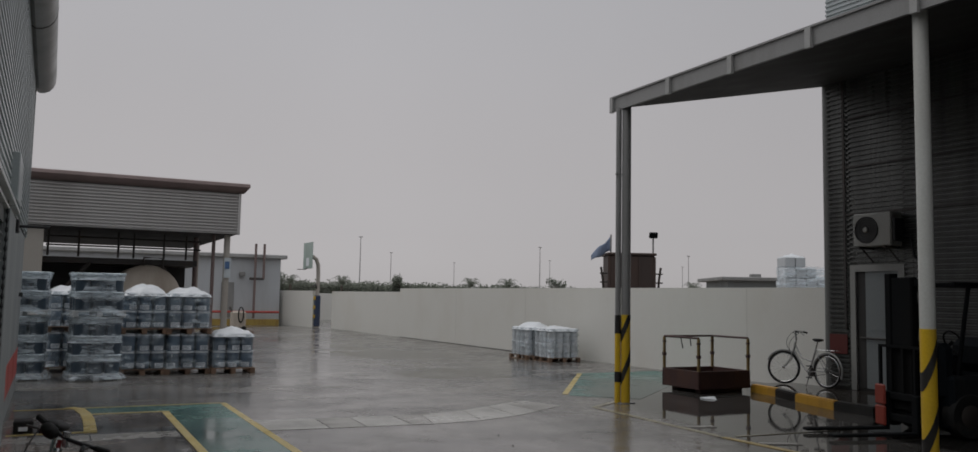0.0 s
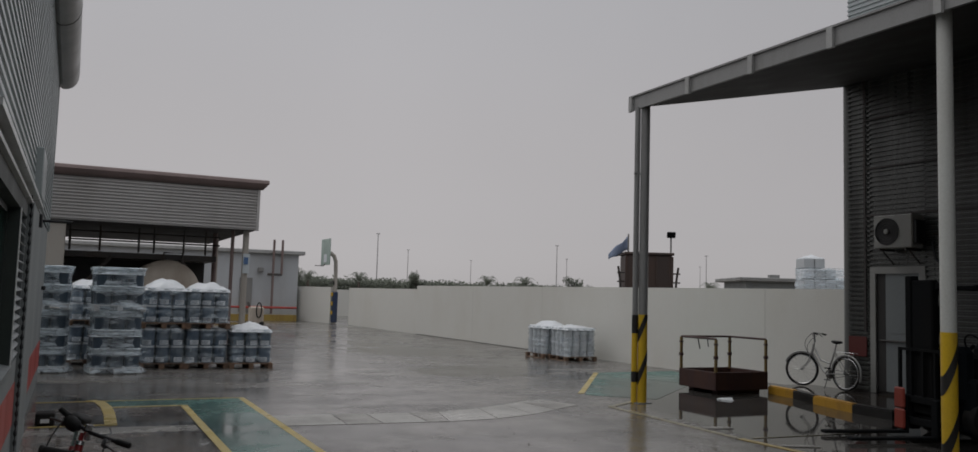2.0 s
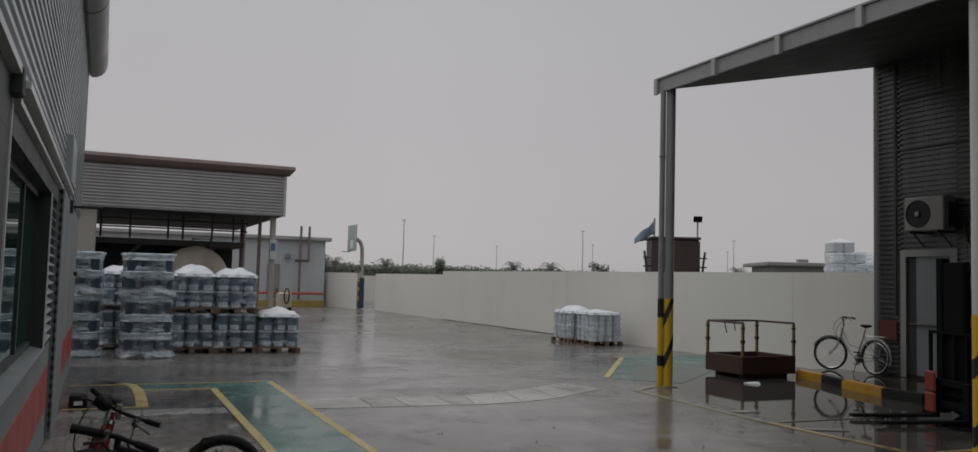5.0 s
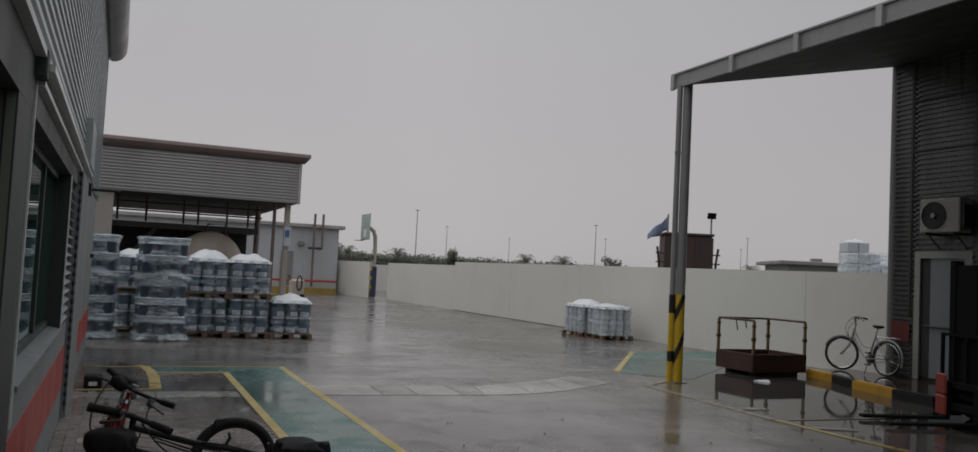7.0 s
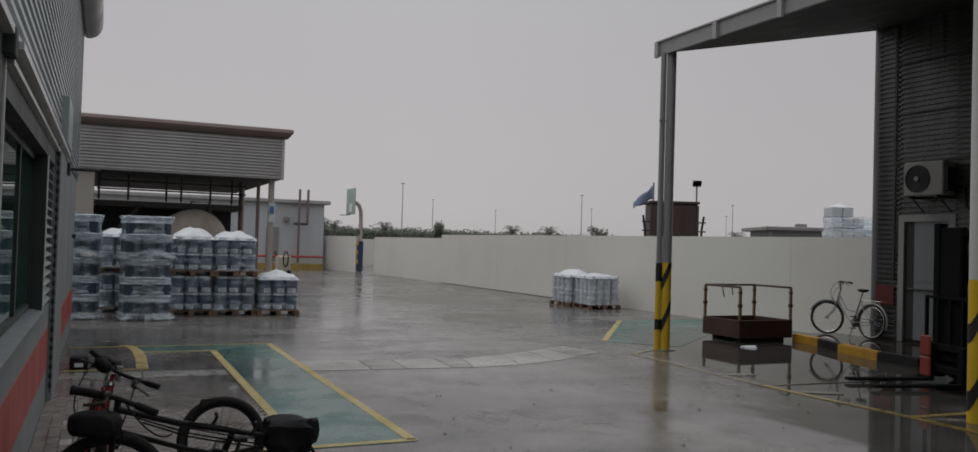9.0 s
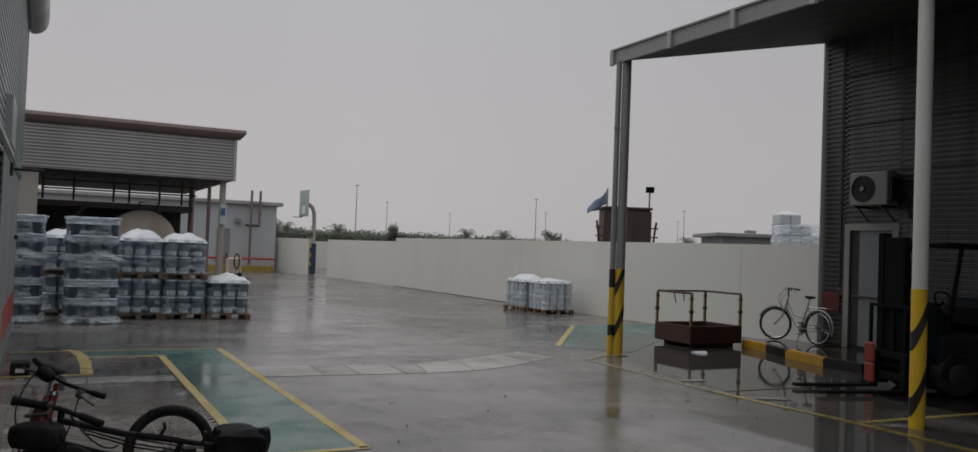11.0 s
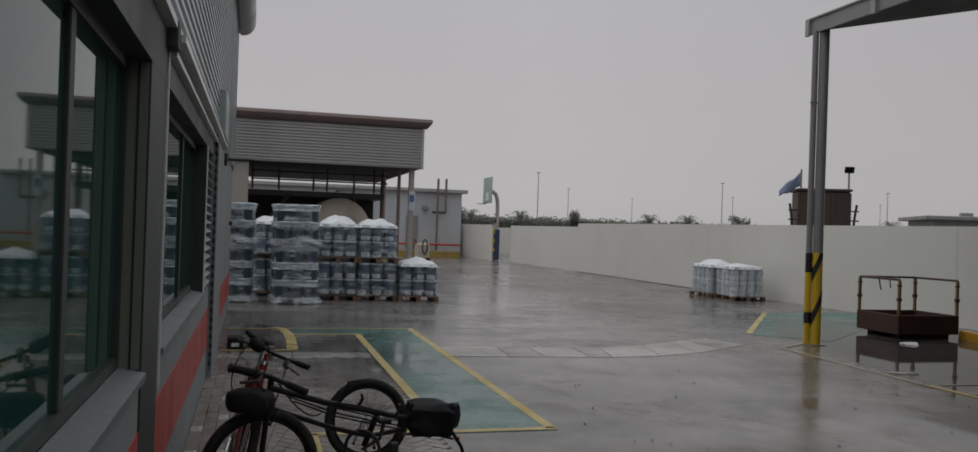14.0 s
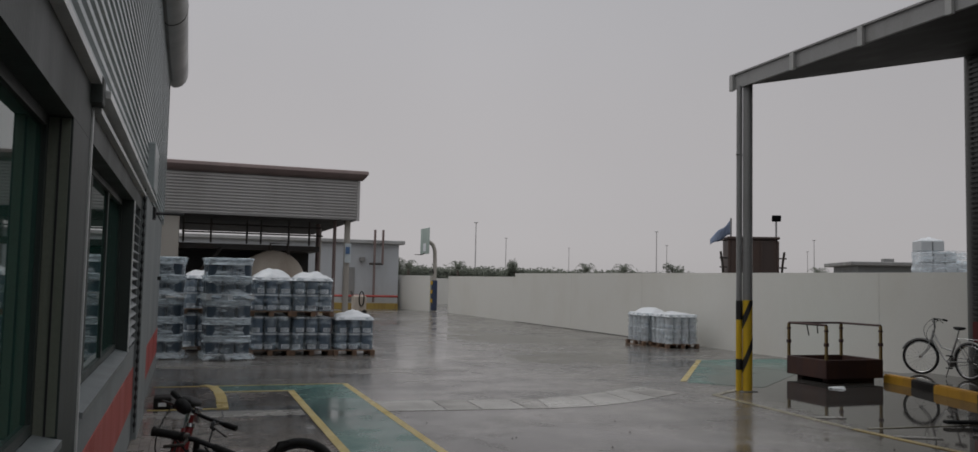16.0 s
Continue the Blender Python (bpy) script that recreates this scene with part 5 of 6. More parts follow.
def soft_bag(name, c, size, rot, lump, label, taper=0.0):
    bm = bmesh.new()
    bmesh.ops.create_cube(bm, size=1.0)
    bmesh.ops.subdivide_edges(bm, edges=bm.edges[:], cuts=5, use_grid_fill=True)
    for v in bm.verts:
        p = v.co.copy() * 2
        q = p / (abs(p.x) ** 4 + abs(p.y) ** 4 + abs(p.z) ** 4) ** 0.25
        q *= 1 + lump * noise.noise(p * 1.7 + Vector(c))
        v.co = Vector((q.x * size[0] / 2 * (1 - taper * max(0.0, -q.z)), q.y * size[1] / 2, q.z * size[2] / 2 - 0.12 * size[0] * (q.x / 2) ** 2 * (1 if q.x > 0 else 0.3)))
    bmesh.ops.transform(bm, matrix=Matrix.Translation(c) @ Matrix.Rotation(radians(rot), 4, "Z"), verts=bm.verts)
    return part(name, bm, BAG, dark, label, True)
soft_bag("front_bag", (-0.70, 4.82, 0.735), (0.26, 0.15, 0.13), -20, 0.12, "black handlebar bag")
rb = soft_bag("rear_bag", (0.51, 5.66, 0.42), (0.38, 0.26, 0.23), -16, 0.30, "black rear bag under a creased rain cover", 0.35)
part("strap", one_tube([(0.62, 5.54, 0.36), (0.70, 5.56, 0.24), (0.74, 5.6, 0.12)], 0.012, 6), BAG, rb)
part("rear_light", one_box(0.66, 0.69, 5.56, 5.60, 0.27, 0.31, 0.006), ORANGE, dark)
part("crank", one_tube([(0.0, 5.36, 0.30), (0.10, 5.30, 0.38), (0.12, 5.26, 0.50)], 0.012, 6), STEEL_DARK, dark)
part("pedal", one_box(0.08, 0.16, 5.22, 5.30, 0.49, 0.515, 0.004), GRIP, dark)
part("stand", one_tube([(0.02, 5.4, 0.3), (0.1, 5.25, 0.0)], 0.012, 6), STEEL_DARK, dark)
for k, (a, b, c) in enumerate((((-0.55, 4.80, 0.83), (-0.40, 4.70, 0.62), (-0.30, 4.98, 0.62)), ((-0.70, 4.86, 0.86), (-0.52, 4.62, 0.72), (-0.58, 4.86, 0.60)), ((-0.20, 5.08, 0.66), (0.05, 5.2, 0.60), (0.2, 5.5, 0.48)))):
    a, b, c = Vector(a), Vector(b), Vector(c)
    part("cable", one_tube([a.lerp(b, u).lerp(b.lerp(c, u), u) for u in (i / 8 for i in range(9))], 0.005, 5), GRIP, dark, "", True)
for k, (p, q) in enumerate((((-0.05, 5.22, 0.61), (-0.04, 5.18, 0.69)), ((0.22, 5.46, 0.48), (0.24, 5.42, 0.57)), ((0.36, 5.62, 0.44), (0.36, 5.58, 0.50)))):
    part("cable_stop", one_tube([p, Vector(p).lerp(Vector(q), 0.6) + Vector((0.015, 0, 0)), q], 0.010, 6), STEEL_BLACK, dark, "", True)
for dz in (0.0, 0.035, 0.06):
    part("cable", one_tube([(-0.52 + dz, 4.90, 0.77 - dz), (-0.20, 5.06 + dz, 0.63 - dz), (0.12, 5.38 + dz, 0.49 - dz), (0.34, 5.66, 0.40 - dz)], 0.005, 5), GRIP, dark, "", True)
part("saddle_rail", one_tube([(0.30, 5.60, 0.33), (0.52, 5.66, 0.31), (0.66, 5.62, 0.28)], 0.010, 6), STEEL_DARK, dark, "", True)
part("chain_ring", one_tube([(0.0 + 0.10 * math.cos(k * math.pi / 12), 5.36 - 0.07 * math.cos(k * math.pi / 12), 0.30 + 0.12 * math.sin(k * math.pi / 12)) for k in range(24)], 0.012, 6, closed=True), STEEL_BLACK, dark)
part("derailleur", one_box(0.20, 0.26, 5.50, 5.54, 0.14, 0.30, 0.01), STEEL_BLACK, dark)

# loose grit on the wet yard
grng = random.Random(4)
bm = bmesh.new()
for k in range(110):
    x, y, s = grng.uniform(2.1, 9.0), grng.uniform(5.5, 11.0), 0.004 + 0.014 * grng.random() ** 2.5
    a = grng.uniform(0, 3)
    ca, sa = math.cos(a) * s, math.sin(a) * s
    vs = [bm.verts.new((x + px, y + py, 0.005 + pz)) for px, py, pz in ((ca, sa, 0), (-sa, ca, 0), (-ca, -sa, 0), (sa, -ca, 0), (0, 0, s * 0.6))]
    for i in range(4):
        bm.faces.new((vs[i], vs[(i + 1) % 4], vs[4]))
tagged(part("grit", bm, STEEL_DARK), "dark leaf bits and grit scattered on the wet yard", "grit", kind="stuff")

# ---- forklift ----
DULL_ORANGE = surface("dull_orange_red", (0.24, 0.035, 0.02), 0.55, amount=0.4)
fl = thing("forklift", "dark forklift truck with its forks lowered to the floor", "forklift", at=pose(11.10, 7.5, 0, 0, 0, 165))
FORK_GREEN = surface("dark_forklift_paint", (0.010, 0.013, 0.016), 0.6, 0.0, gloss=0.06, amount=0.4)
FORK_BLACK = surface("matt_black_steel", (0.010, 0.011, 0.012), 0.7, 0.0, gloss=0.05, dirt=(0.02, 0.018, 0.015), amount=0.4)
for y in (-0.30, 0.30):
    fkp = part("fork", one_box(1.28, 2.55, y - 0.06, y + 0.06, 0.03, 0.07, 0.01), FORK_BLACK, fl, "steel fork")
    part("fork_shank", one_box(1.24, 1.285, y - 0.06, y + 0.06, 0.03, 0.55, 0.01), FORK_BLACK, fkp)
for y in (-0.36, 0.36):
    part("mast_rail", one_box(1.02, 1.16, y - 0.06, y + 0.06, 0.08, 2.24, 0.01), FORK_BLACK, fl, "black mast rail")
    part("lift_cylinder", one_tube([(1.0, y * 0.72, 0.15), (1.0, y * 0.72, 1.85)], 0.04, 10), STEEL_DARK, fl, "", True)
for z in (0.2, 1.1, 2.05):
    part("mast_tie", one_box(1.03, 1.10, -0.32, 0.32, z, z + 0.1, 0.01), FORK_BLACK, fl)
for z in (0.16, 0.46):
    part("carriage_bar", one_box(1.17, 1.235, -0.5, 0.5, z, z + 0.1, 0.01), FORK_BLACK, fl)
part("hose", one_tube([(1.08, 0.1, 0.4), (1.1, 0.1, 1.9), (1.05, 0.1, 2.1), (0.98, 0.1, 1.9), (0.98, 0.1, 0.5)], 0.018, 8), GRIP, fl, "", True)
back = part("backrest", one_box(1.18, 1.22, -0.5, -0.46, 0.55, 1.22), FORK_BLACK, fl, "black load backrest")
for y in (-0.24, 0.0, 0.24, 0.48):
    part("bar", one_box(1.18, 1.22, y - 0.02, y + 0.02, 0.55, 1.19), FORK_BLACK, back)
part("bar", one_box(1.18, 1.22, -0.46, 0.5, 1.18, 1.22), FORK_BLACK, back)
part("chassis", one_box(-0.75, 0.9, -0.5, 0.56, 0.10, 0.85, 0.05), FORK_GREEN, fl)
part("counterweight", one_box(-1.25, -0.72, -0.56, 0.56, 0.1, 1.1, 0.12), FORK_GREEN, fl)
part("bonnet", one_box(-0.75, 0.0, -0.42, 0.42, 0.84, 1.05, 0.05), FORK_GREEN, fl)
part("seat", one_box(-0.65, -0.15, -0.24, 0.24, 1.05, 1.16, 0.04), GRIP, fl, "black seat")
part("seat_back", one_box(-0.78, -0.66, -0.24, 0.24, 1.12, 1.6, 0.05), GRIP, fl)
part("dash", one_box(0.55, 0.8, -0.4, 0.4, 0.85, 1.12, 0.04), FORK_GREEN, fl)
part("steering_wheel", one_tube([(0.38 + 0.06 * math.sin(k * math.pi / 10), 0.17 * math.cos(k * math.pi / 10), 1.28 + 0.15 * math.sin(k * math.pi / 10)) for k in range(20)], 0.014, 6, closed=True), GRIP, fl, "", True)
part("steering_column", one_tube([(0.6, 0, 1.1), (0.39, 0, 1.28)], 0.025, 8), FORK_BLACK, fl)
gd = part("overhead_guard", one_box(-0.85, 0.75, -0.48, -0.42, 2.06, 2.12, 0.01), FORK_BLACK, fl, "black overhead guard")
part("guard_bar", one_box(-0.85, 0.75, 0.42, 0.48, 2.06, 2.12, 0.01), FORK_BLACK, gd)
for k in range(7):
    x = -0.82 + k * 0.25
    part("guard_bar", one_box(x, x + 0.035, -0.42, 0.42, 2.07, 2.11), FORK_BLACK, gd)
for y in (-0.45, 0.45):
    part("guard_post", one_tube([(0.72, y, 0.8), (0.5, y, 2.07)], 0.03, 8), FORK_BLACK, gd)
    part("guard_post", one_tube([(-0.8, y, 0.95), (-0.8, y, 2.07)], 0.03, 8), FORK_BLACK, gd)
for x, r in ((0.62, 0.31), (-0.8, 0.24)):
    for y in (-0.47, 0.47):
        wl_ = part("wheel", lathe(bmesh.new(), [(0, -0.1), (r * 0.5, -0.1), (r * 0.55, -0.11), (r * 0.92, -0.11), (r, -0.07), (r, 0.07), (r * 0.92, 0.11), (r * 0.55, 0.11), (r * 0.5, 0.1), (0, 0.1)], 24, Matrix.Translation((x, y, r)) @ Matrix.Rotation(radians(90), 4, "X")), TYRE, fl, "black tyre", True)
        part("wheel_rim", lathe(bmesh.new(), [(0, -0.115), (r * 0.45, -0.115), (r * 0.5, -0.105), (r * 0.5, 0.105), (r * 0.45, 0.115), (0, 0.115)], 16, Matrix.Translation((x, y, r)) @ Matrix.Rotation(radians(90), 4, "X")), STEEL_DARK, wl_, "", True)
for z0, z1 in ((0.08, 0.36), (0.37, 0.66)):
    part("mast_guard", one_box(1.29, 1.33, -0.46, -0.24, z0, z1, 0.02), DULL_ORANGE, fl, "orange-red guard plate")
part("mast_shield", one_box(1.03, 1.15, -0.299, 0.12, 0.31, 2.18, 0.02), FORK_BLACK, fl, "black inner mast")
part("cowl", one_box(0.72, 0.98, -0.46, 0.46, 0.5, 1.28, 0.08), FORK_GREEN, fl)
part("operator_cowl", one_box(-0.62, 0.1, -0.46, 0.46, 0.86, 1.34, 0.12), FORK_GREEN, fl)

# ---- basketball hoop ----
hoop = thing("basketball_hoop", "basketball hoop on a curved pole with a pale green board", "basketball hoop")
BOARD = surface("pale_green_board", (0.36, 0.45, 0.41), 0.5, amount=0.3)
BLUE_PAD = surface("blue_padding", (0.02, 0.038, 0.09), 0.5, amount=0.3)
hx, hy = 12.35, 45.75
part("pole", one_tube([(hx, hy, 0), (hx, hy, 2.9), (hx - 0.02, hy, 3.4), (hx - 0.14, hy - 0.02, 3.72), (hx - 0.36, hy - 0.06, 3.88)], 0.11, 12), BEIGE, hoop, "curved pale pole", True)
part("padding", one_box(hx - 0.15, hx + 0.15, hy - 0.15, hy + 0.15, 0.05, 1.75, 0.05), BLUE_PAD, hoop, "blue padding")
for z in (0.5, 1.0, 1.5):
    part("strap", one_box(hx - 0.175, hx - 0.145, hy - 0.155, hy + 0.155, z, z + 0.2), YELLOW_PAINT, hoop)
part("arm", one_tube([(hx, hy, 1.9), (hx - 0.15, hy - 0.1, 2.35), (hx - 0.35, hy - 0.15, 2.2)], 0.04, 8), STEEL_DARK, hoop, "", True)
bd = part("backboard", box(bmesh.new(), -0.02, 0.02, -0.9, 0.9, 3.2, 4.65, 0.01, Matrix.Translation((hx - 0.55, hy + 0.2, 0)) @ Matrix.Rotation(radians(0), 4, "Z")), BOARD, hoop, "pale green backboard", )
part("marking", box(bmesh.new(), -0.026, -0.021, -0.3, 0.3, 3.35, 3.8, 0, Matrix.Translation((hx - 0.55, hy + 0.2, 0))), LABEL, bd)
part("rim", one_tube([(hx - 0.95 + 0.22 * math.cos(k * math.pi / 10), hy + 0.05 + 0.22 * math.sin(k * math.pi / 10), 3.15) for k in range(20)], 0.015, 6, closed=True), STEEL_DARK, hoop, "", True)
part("rim_bracket", one_tube([(hx - 0.74, hy + 0.1, 3.15), (hx - 0.56, hy + 0.2, 3.25)], 0.03, 6), STEEL_DARK, hoop)

# ---- washing unit by the low building ----
cart = thing("pump_cart", "beige pump cart with a looped black hose", "pump cart", at=pose(7.35, 41.7, 0) @ Matrix.Scale(0.8, 4))
part("body", one_box(-0.42, 0.42, -0.3, 0.3, 0.12, 1.15, 0.08), TANK_BEIGE, cart)
part("hose", one_tube([(0.1 + 0.15 * math.cos(k * math.pi / 8), -0.34, 0.95 + 0.45 * math.sin(k * math.pi / 8)) for k in range(16)], 0.035, 8, closed=True), GRIP, cart, "looped black hose", True)
part("handle", one_tube([(-0.4, -0.2, 1.1), (-0.5, -0.2, 1.4), (-0.5, 0.2, 1.4), (-0.4, 0.2, 1.1)], 0.025, 8), STEEL_DARK, cart)
for x in (-0.3, 0.3):
    part("wheel", lathe(bmesh.new(), [(0, -0.04), (0.14, -0.04), (0.14, 0.04), (0, 0.04)], 16, Matrix.Translation((x, -0.3, 0.14)) @ Matrix.Rotation(radians(90), 4, "X")), TYRE, cart, "", True)

# ---- small black box at the warehouse wall ----
bx = thing("bait_box", "small black plastic box with a pale label on the ground", "box", at=pose(-0.92, 12.0, 0.004))
part("box", one_box(-0.11, 0.11, -0.14, 0.14, 0, 0.15, 0.015), GRIP, bx)
part("label", one_box(-0.05, 0.05, -0.145, -0.1405, 0.03, 0.08), LABEL, bx)

# ---- beyond the wall ----
skip = thing("rusty_tank", "rusty brown steel tank standing behind the boundary wall", "tank", at=pose(19.9, 27.6, 0, 0, 0, -27))
part("shell", one_box(-0.92, 0.92, -0.8, 0.8, 0.0, 3.62, 0.10), DARK_TANK, skip)
for x in (-0.9, -0.3, 0.3, 0.9):
    part("rib", one_box(x - 0.04, x + 0.04, -0.84, -0.802, 0.2, 3.5, 0.01), DARK_TANK, skip)
part("rim", one_box(-0.97, 0.97, -0.86, 0.86, 3.56, 3.66, 0.02), DARK_TANK, skip)
for x, s in ((-1.05, -1), (1.08, 1)):
    part("ladder_rail", one_tube([(x, -0.5, 1.9), (x + s * 0.05, -0.5, 2.6), (x + s * 0.12, -0.5, 3.1)], 0.045, 8), STEEL_DARK, skip, "", True)
    for z in (2.0, 2.5, 2.85):
        part("rung", one_tube([(x - 0.16, -0.5, z), (x + 0.2, -0.5, z)], 0.03, 6), STEEL_DARK, skip)
pole = thing("flagpole", "thin flagpole with a wind-blown blue flag", "flagpole", at=pose(19.25, 27.9, 0, 0, 0, -27))
part("pole", one_tube([(0, 0, 0), (0, 0, 4.42)], 0.035, 8), STEEL_GREY, pole, "", True)
bm, vs = bmesh.new(), {}
for i in range(13):
    for j in range(5):
        u, v = i / 12, j / 4
        vs[i, j] = bm.verts.new((-0.78 * u, 0.10 * math.sin(u * 7 + v), 3.78 + 0.55 * v * (1 - 0.5 * u) - 0.42 * u + 0.04 * math.sin(u * 9 + 2 * v)))
for i in range(12):
    for j in range(4):
        bm.faces.new((vs[i, j], vs[i + 1, j], vs[i + 1, j + 1], vs[i, j + 1]))
FLAG = surface("blue_flag_cloth", (0.20, 0.25, 0.36), 0.7, amount=0.2)
fm = part("flag", bm, FLAG, pole, "blue flag with a pale stripe", True)
sol = fm.modifiers.new("cloth", "SOLIDIFY")
sol.thickness = 0.006
fl2 = thing("floodlight", "floodlight on a thin pole behind the wall", "floodlight", at=pose(20.75, 27.1, 0, 0, 0, -27))
part("pole", one_tube([(0, 0, 0), (0, 0, 4.3)], 0.035, 8), STEEL_GREY, fl2, "", True)
part("lamp_head", box(bmesh.new(), -0.17, 0.17, -0.05, 0.05, -0.12, 0.12, 0.02, Matrix.Translation((0, -0.05, 4.42)) @ Matrix.Rotation(radians(25), 4, "X")), FORK_BLACK, fl2)
bb = thing("flat_roofed_building", "low grey building with a flat overhanging roof behind the wall", "building", at=pose(46.0, 44.0, 0, 0, 0, -27))
part("wall", one_box(-4.2, 8.0, 0.0, 6.0, 0.0, 3.35), PLASTER, bb)
part("roof", one_box(-4.8, 8.4, -0.6, 6.4, 3.35, 3.62, 0.04), STEEL_GREY, bb)
part("vent", one_box(-2.2, -1.5, 1.0, 1.6, 3.62, 3.9, 0.03), STEEL_GREY, bb)
st = thing("wrapped_stack", "stack of film-wrapped pale goods behind the wall", "wrapped goods", at=pose(30.8, 28.7, 0, 0, 0, -27))
grng = random.Random(12)
for i in range(4):
    for k in range(8 if i in (0, 1) else 7):
        x, z, d = -0.98 + i * 0.5, k * 0.5, grng.uniform(-0.03, 0.03)
        if not (i == 3 and k == 6):
            part("goods", one_box(x, x + 0.47, -0.55 + d, 0.55 + d, z, z + 0.46, 0.03), PAIL_PALE if (i + k) % 3 else LABEL, st, "wrapped pale pack")
film(st, 2.12, 1.3, 0.0, 3.52, FILM_BAND, 21)
cover(st, 0.95, 1.05, 3.98, 0.14, 4.2).location = (-0.5, 0, 0)

# distant lamp posts: galvanised grey, picked pale to stand in for haze
POST_HAZE_GREY = surface("haze_pale_galvanised", (0.46, 0.46, 0.46), 0.6, 0.1, amount=0.2)
lamp = thing("street_lamp", "tall galvanised street lamp far beyond the wall", "street lamp", "distant street lamps")
part("mast", one_tube([(0, 0, 0), (0, 0, 12.0)], [0.13, 0.07], 8), POST_HAZE_GREY, lamp, "", True)
part("lamp_head", one_box(-0.35, 0.35, -0.12, 0.12, 11.95, 12.12, 0.03), POST_HAZE_GREY, lamp)
lamp.matrix_world = pose(46.9, 141.4, 0, 0, 0, -27)
for x, y in ((70.2, 188.1), (85.0, 144.3), (116.6, 192.4), (125.9, 148.1), (164.5, 196.0), (104.6, 226.8), (60.0, 260.0)):
    copy_thing(lamp, pose(x, y, 0, 0, 0, -27))

# trees and scrub beyond the wall; distance haze is mixed into the leaf colour
LEAF = surface("haze_pale_leaves", (0.145, 0.16, 0.132), 0.9, dirt=(0.17, 0.17, 0.15), amount=0.5, grain=2, stain=0.3, stretch=None)
lt, ll = LEAF.node_tree.nodes, LEAF.node_tree.links
glow = lt.new("ShaderNodeBsdfTranslucent")
glow.inputs[0].default_value = (0.25, 0.27, 0.22, 1)
lmix = lt.new("ShaderNodeMixShader")
lmix.inputs[0].default_value = 0.5
ll.new(lt["Principled BSDF"].outputs[0], lmix.inputs[1])
ll.new(glow.outputs[0], lmix.inputs[2])
ll.new(lmix.outputs[0], lt["Material Output"].inputs[0])
BARK = surface("grey_bark", (0.12, 0.10, 0.085), 0.9, amount=0.3)
def leaves(bm, rng, c, rad, n, size):
    for _ in range(n):
        d = Vector((rng.gauss(0, 1), rng.gauss(0, 1), rng.gauss(0, 0.8))).normalized() * rad * rng.random() ** 0.4
        p = Vector(c) + d
        a, t, s = rng.uniform(0, 6.28), rng.uniform(-1.2, 1.2), size * rng.uniform(0.6, 1.4)
        u = Vector((math.cos(a), math.sin(a), t)).normalized() * s
        w = Vector((-math.sin(a), math.cos(a), rng.uniform(-1, 1))).normalized() * s * 0.45
        bm.faces.new([bm.verts.new(q) for q in (p - u, p + w, p + u, p - w)])
def tree(h, spread, seed, label):
    rng = random.Random(seed)
    t = thing("tree", label, "tree", "trees beyond the wall")
    wood, crown = bmesh.new(), bmesh.new()
    tube(wood, [(0, 0, -0.1), (0.1, 0.05, h * 0.25), (0.05, 0, h * 0.5)], [0.2, 0.15, 0.1], 8)
    for k in range(9):
        a = k * 2.4 + rng.uniform(-0.4, 0.4)
        tip = Vector((math.cos(a) * spread * rng.uniform(0.4, 1), math.sin(a) * spread * rng.uniform(0.4, 1), h * rng.uniform(0.55, 1.0)))
        base = Vector((0.05, 0, h * rng.uniform(0.25, 0.5)))
        tube(wood, [base, base.lerp(tip, 0.5) + Vector((0, 0, 0.2)), tip], [0.08, 0.05, 0.02], 6)
        leaves(crown, rng, tip, spread * 0.42, 190, 0.17)
    part("trunk", wood, BARK, t, "", True)
    part("crown", crown, LEAF, t)
    return t
ta = tree(5.2, 2.0, 31, "haze-pale green tree with an uneven crown beyond the wall")
def palm(h, seed, label):
    rng = random.Random(seed)
    t = thing("palm_tree", label, "palm tree", "palms beyond the wall")
    part("trunk", one_tube([(0, 0, -0.1), (0.08, 0.0, h * 0.35), (0.02, 0.05, h * 0.66)], [0.24, 0.19, 0.17], 9), BARK, t, "", True)
    top, crown = Vector((0.02, 0.05, h * 0.66)), bmesh.new()
    for k in range(34):
        a, lift, reach = k * 2.4 + rng.uniform(-0.3, 0.3), rng.uniform(0.35, 1.25), rng.uniform(1.1, 1.7)
        out = Vector((math.cos(a), math.sin(a), 0))
        spine = [top + out * reach * u + Vector((0, 0, h * 0.34 * lift * (2.1 * u - 1.5 * u * u))) for u in (i / 9 for i in range(10))]
        side = Vector((-out.y, out.x, 0))
        for i in range(1, 10):
            for sgn in (-1, 1):
                p, w = spine[i], 0.42 * (1 - 0.6 * i / 9)
                tip = p + side * sgn * w + (spine[i] - spine[i - 1]) * 1.1 - Vector((0, 0, 0.13 + rng.uniform(0, 0.1)))
                q = p + (spine[i] - spine[i - 1]) * 0.42
                crown.faces.new([crown.verts.new(v) for v in (p, tip, q)])
    part("crown", crown, LEAF, t, "feathered palm fronds")
    return t
tb = palm(5.0, 32, "haze-pale date palm with windblown fronds beyond the wall")
ta.matrix_world = pose(29.5, 130.5, 0)
tb.matrix_world = pose(86.7, 101.3, 0)
for ob, x, y, r in ((tb, 38.9, 126.0, 40), (tb, 56.5, 117.0, 10), (tb, 61.5, 114.2, 70), (ta, 47.5, 123.0, 150), (tb, 31.5, 128.0, 200), (ta, 70.0, 112.0, 90)):
    copy_thing(ob, pose(x, y, -0.4 if ob is ta and x > 45 else 0, 0, 0, r))
rng = random.Random(77)
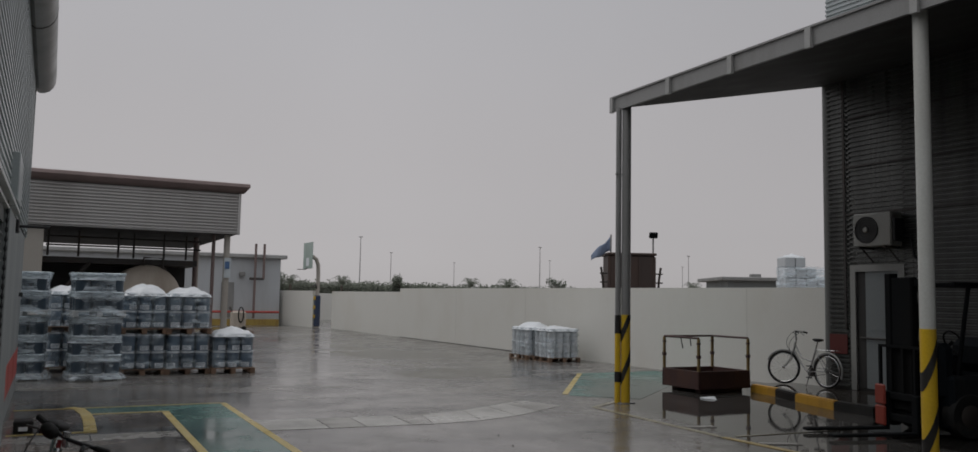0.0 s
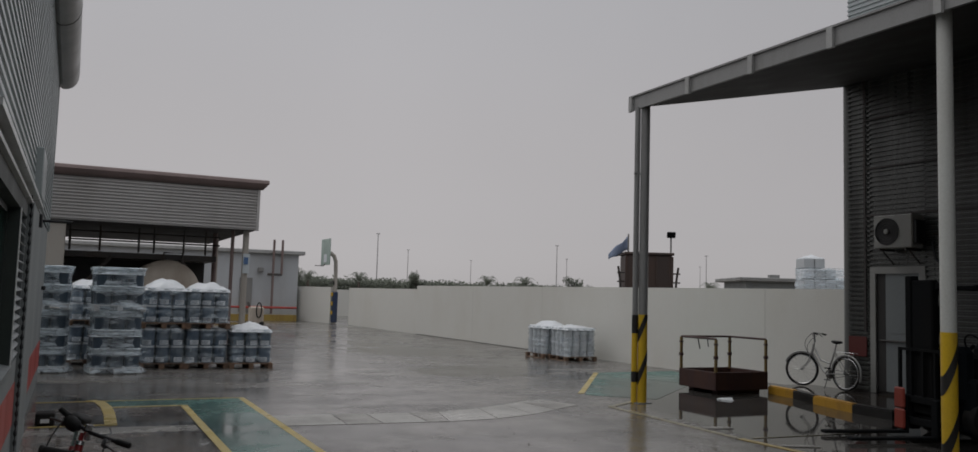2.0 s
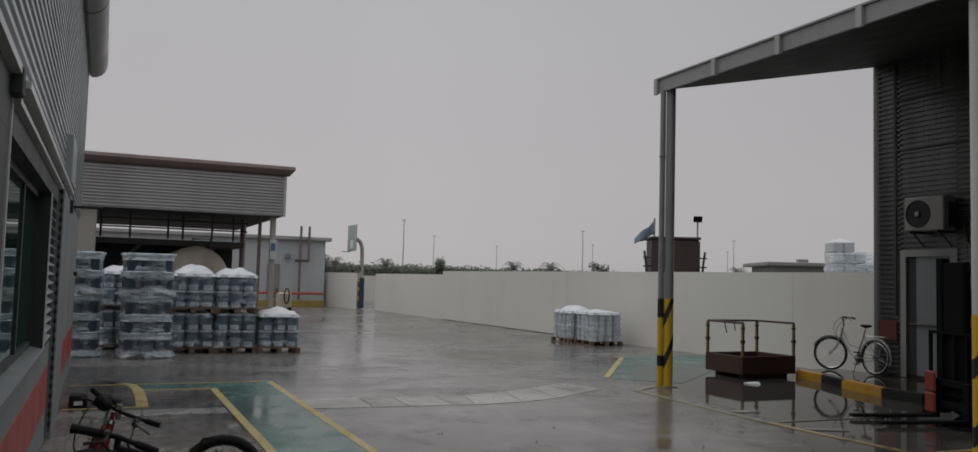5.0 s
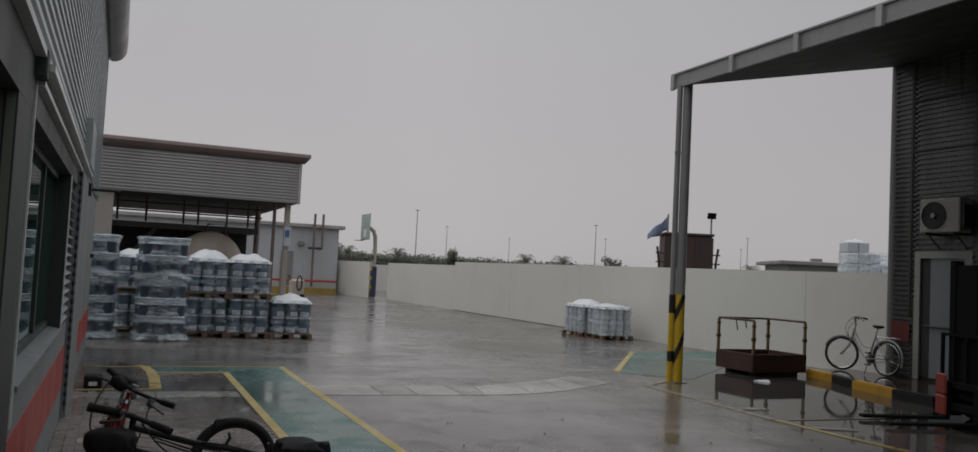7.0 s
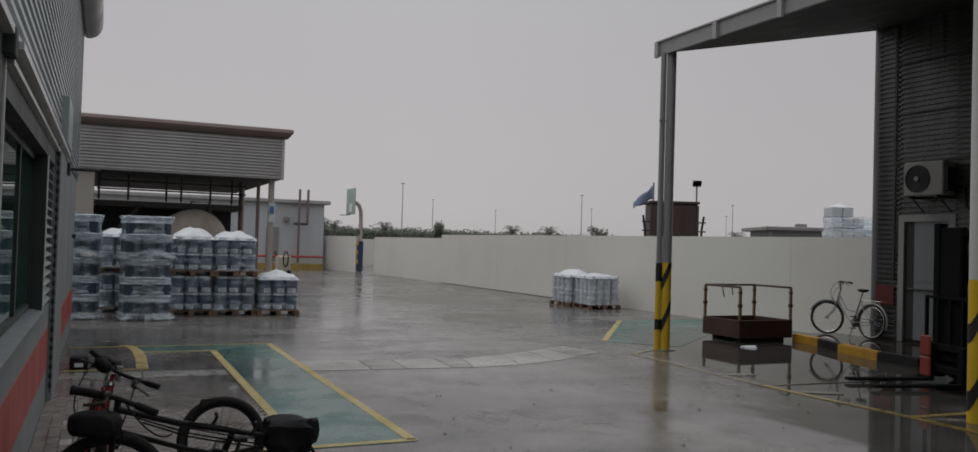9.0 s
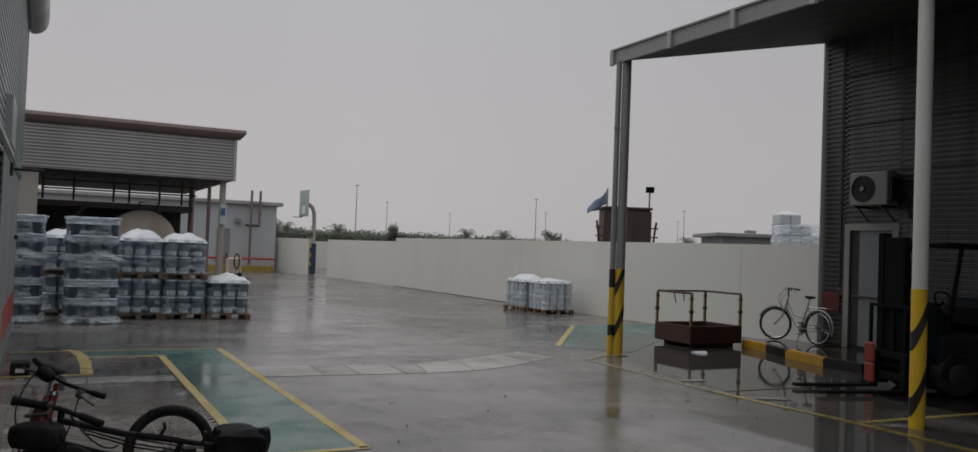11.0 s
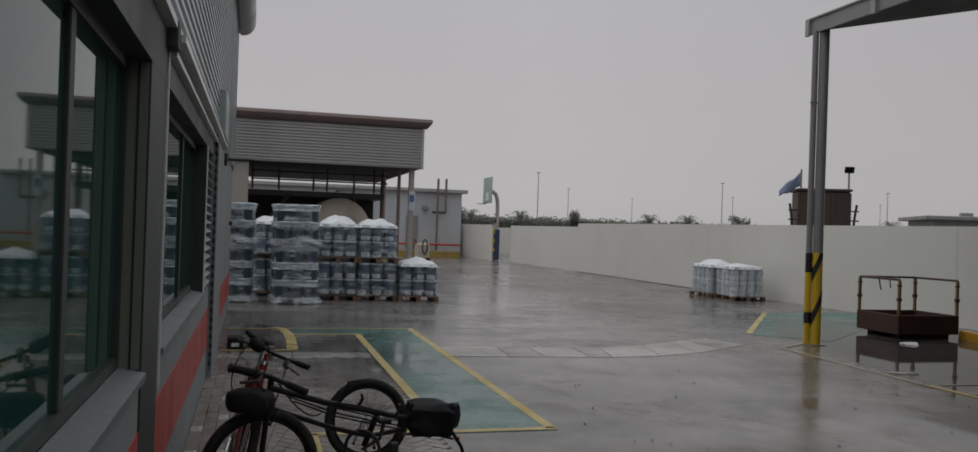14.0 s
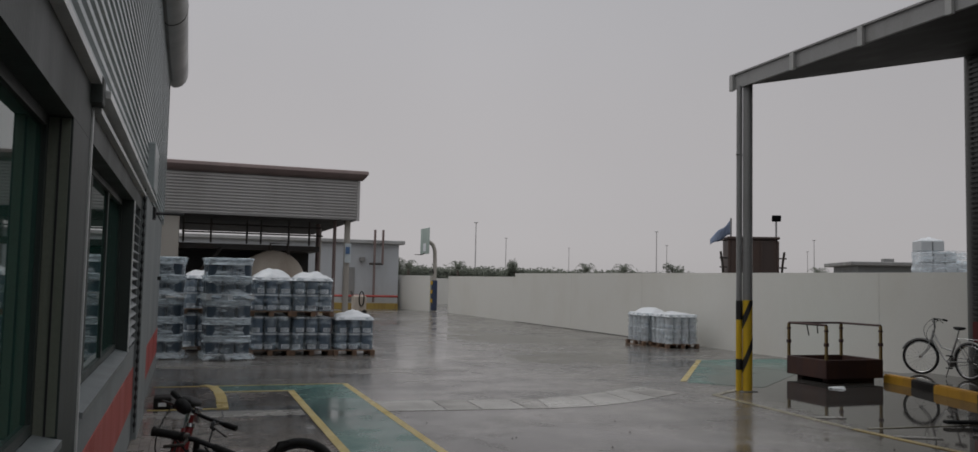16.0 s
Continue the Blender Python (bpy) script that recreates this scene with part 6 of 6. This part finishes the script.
bm = bmesh.new()
for k in range(420):
    u = rng.random()
    c = Vector((24 + 46 * u, 137 - 22 * u + rng.uniform(-4, 4), 0))
    leaves(bm, rng, c + Vector((0, 0, 2.3)), rng.uniform(1.2, 1.9) * (1.12 - 0.2 * u), 130, 0.26)
for k in range(90):
    c = Vector((70 + 25 * rng.random(), 112 - 10 * rng.random(), 0))
    leaves(bm, rng, c + Vector((0, 0, 1.8)), rng.uniform(1.2, 2.0), 90, 0.24)
for k in range(130):
    c = Vector((-12 + 40 * rng.random(), 140 + rng.uniform(-4, 4), 0))
    leaves(bm, rng, c + Vector((0, 0, 1.5)), rng.uniform(1.6, 2.4), 80, 0.26)
tagged(part("scrub", bm, LEAF), "dense haze-pale green scrub along the far side of the wall", "scrub", kind="stuff")

# ---- pavers by the warehouse ----
pv = thing("paver_apron", "wet brick pavers beside the warehouse wall", "paving", kind="structure")
prng = random.Random(9)
def paver_mesh(material):
    me = bpy.data.meshes.new("paver")
    bm = one_box(-0.0965, 0.0965, -0.0465, 0.0465, -0.05, 0.0, 0.004)
    bm.to_mesh(me)
    bm.free()
    me.materials.append(material)
    return me
brown, pale_brick = paver_mesh(PAVER), paver_mesh(PAVER_PALE)
laid = []
# a border of bricks laid end-on along the wall, pale and brown in turn
for j in range(31):
    for i in range(4):
        odd = (i + j) % 2 == 0
        laid.append((-1.12 + i * 0.1, 4.9 + j * 0.2 + (0.1 if i % 2 else 0), 90, pale_brick if odd and prng.random() < 0.7 - j * 0.035 else brown))
# the rest in herringbone, turned 45 degrees
for u in range(-80, 81):
    for v in range(-80, 81):
        k = (u - v) % 4
        if k not in (0, 3):
            continue
        cu, cv = (u + 1.0, v + 0.5) if k == 0 else (u + 0.5, v + 1.0)
        x, y = (cu - cv) * 0.0707, 8.0 + (cu + cv) * 0.0707
        if -0.70 < x < 0.78 and 4.85 < y < 11.0:
            laid.append((x, y, 45 if k == 0 else 135, brown))
laid.sort(key=lambda q: q[1])
rest = {brown: bmesh.new(), pale_brick: bmesh.new()}
for count, (x, y, turn, me) in enumerate(laid):
    at = pose(x, y, 0.012 + prng.uniform(-0.001, 0.0015), prng.uniform(-0.5, 0.5), prng.uniform(-0.5, 0.5), turn)
    if count < 300:
        o = mesh_part("paver", me, None, pv)
        o.matrix_local = at
    else:
        box(rest[me], -0.0965, 0.0965, -0.0465, 0.0465, -0.05, 0.0, m=at)
for me, bm in rest.items():
    far_pavers = part("pavers", bm, me.materials[0], pv)
    far_pavers["kind"] = "stuff"
# bedding between the bricks
part("bedding", one_box(-1.172, 0.84, 4.8, 11.05, -0.05, 0.004), BROWN_PATCH, pv, "dark wet bedding sand")
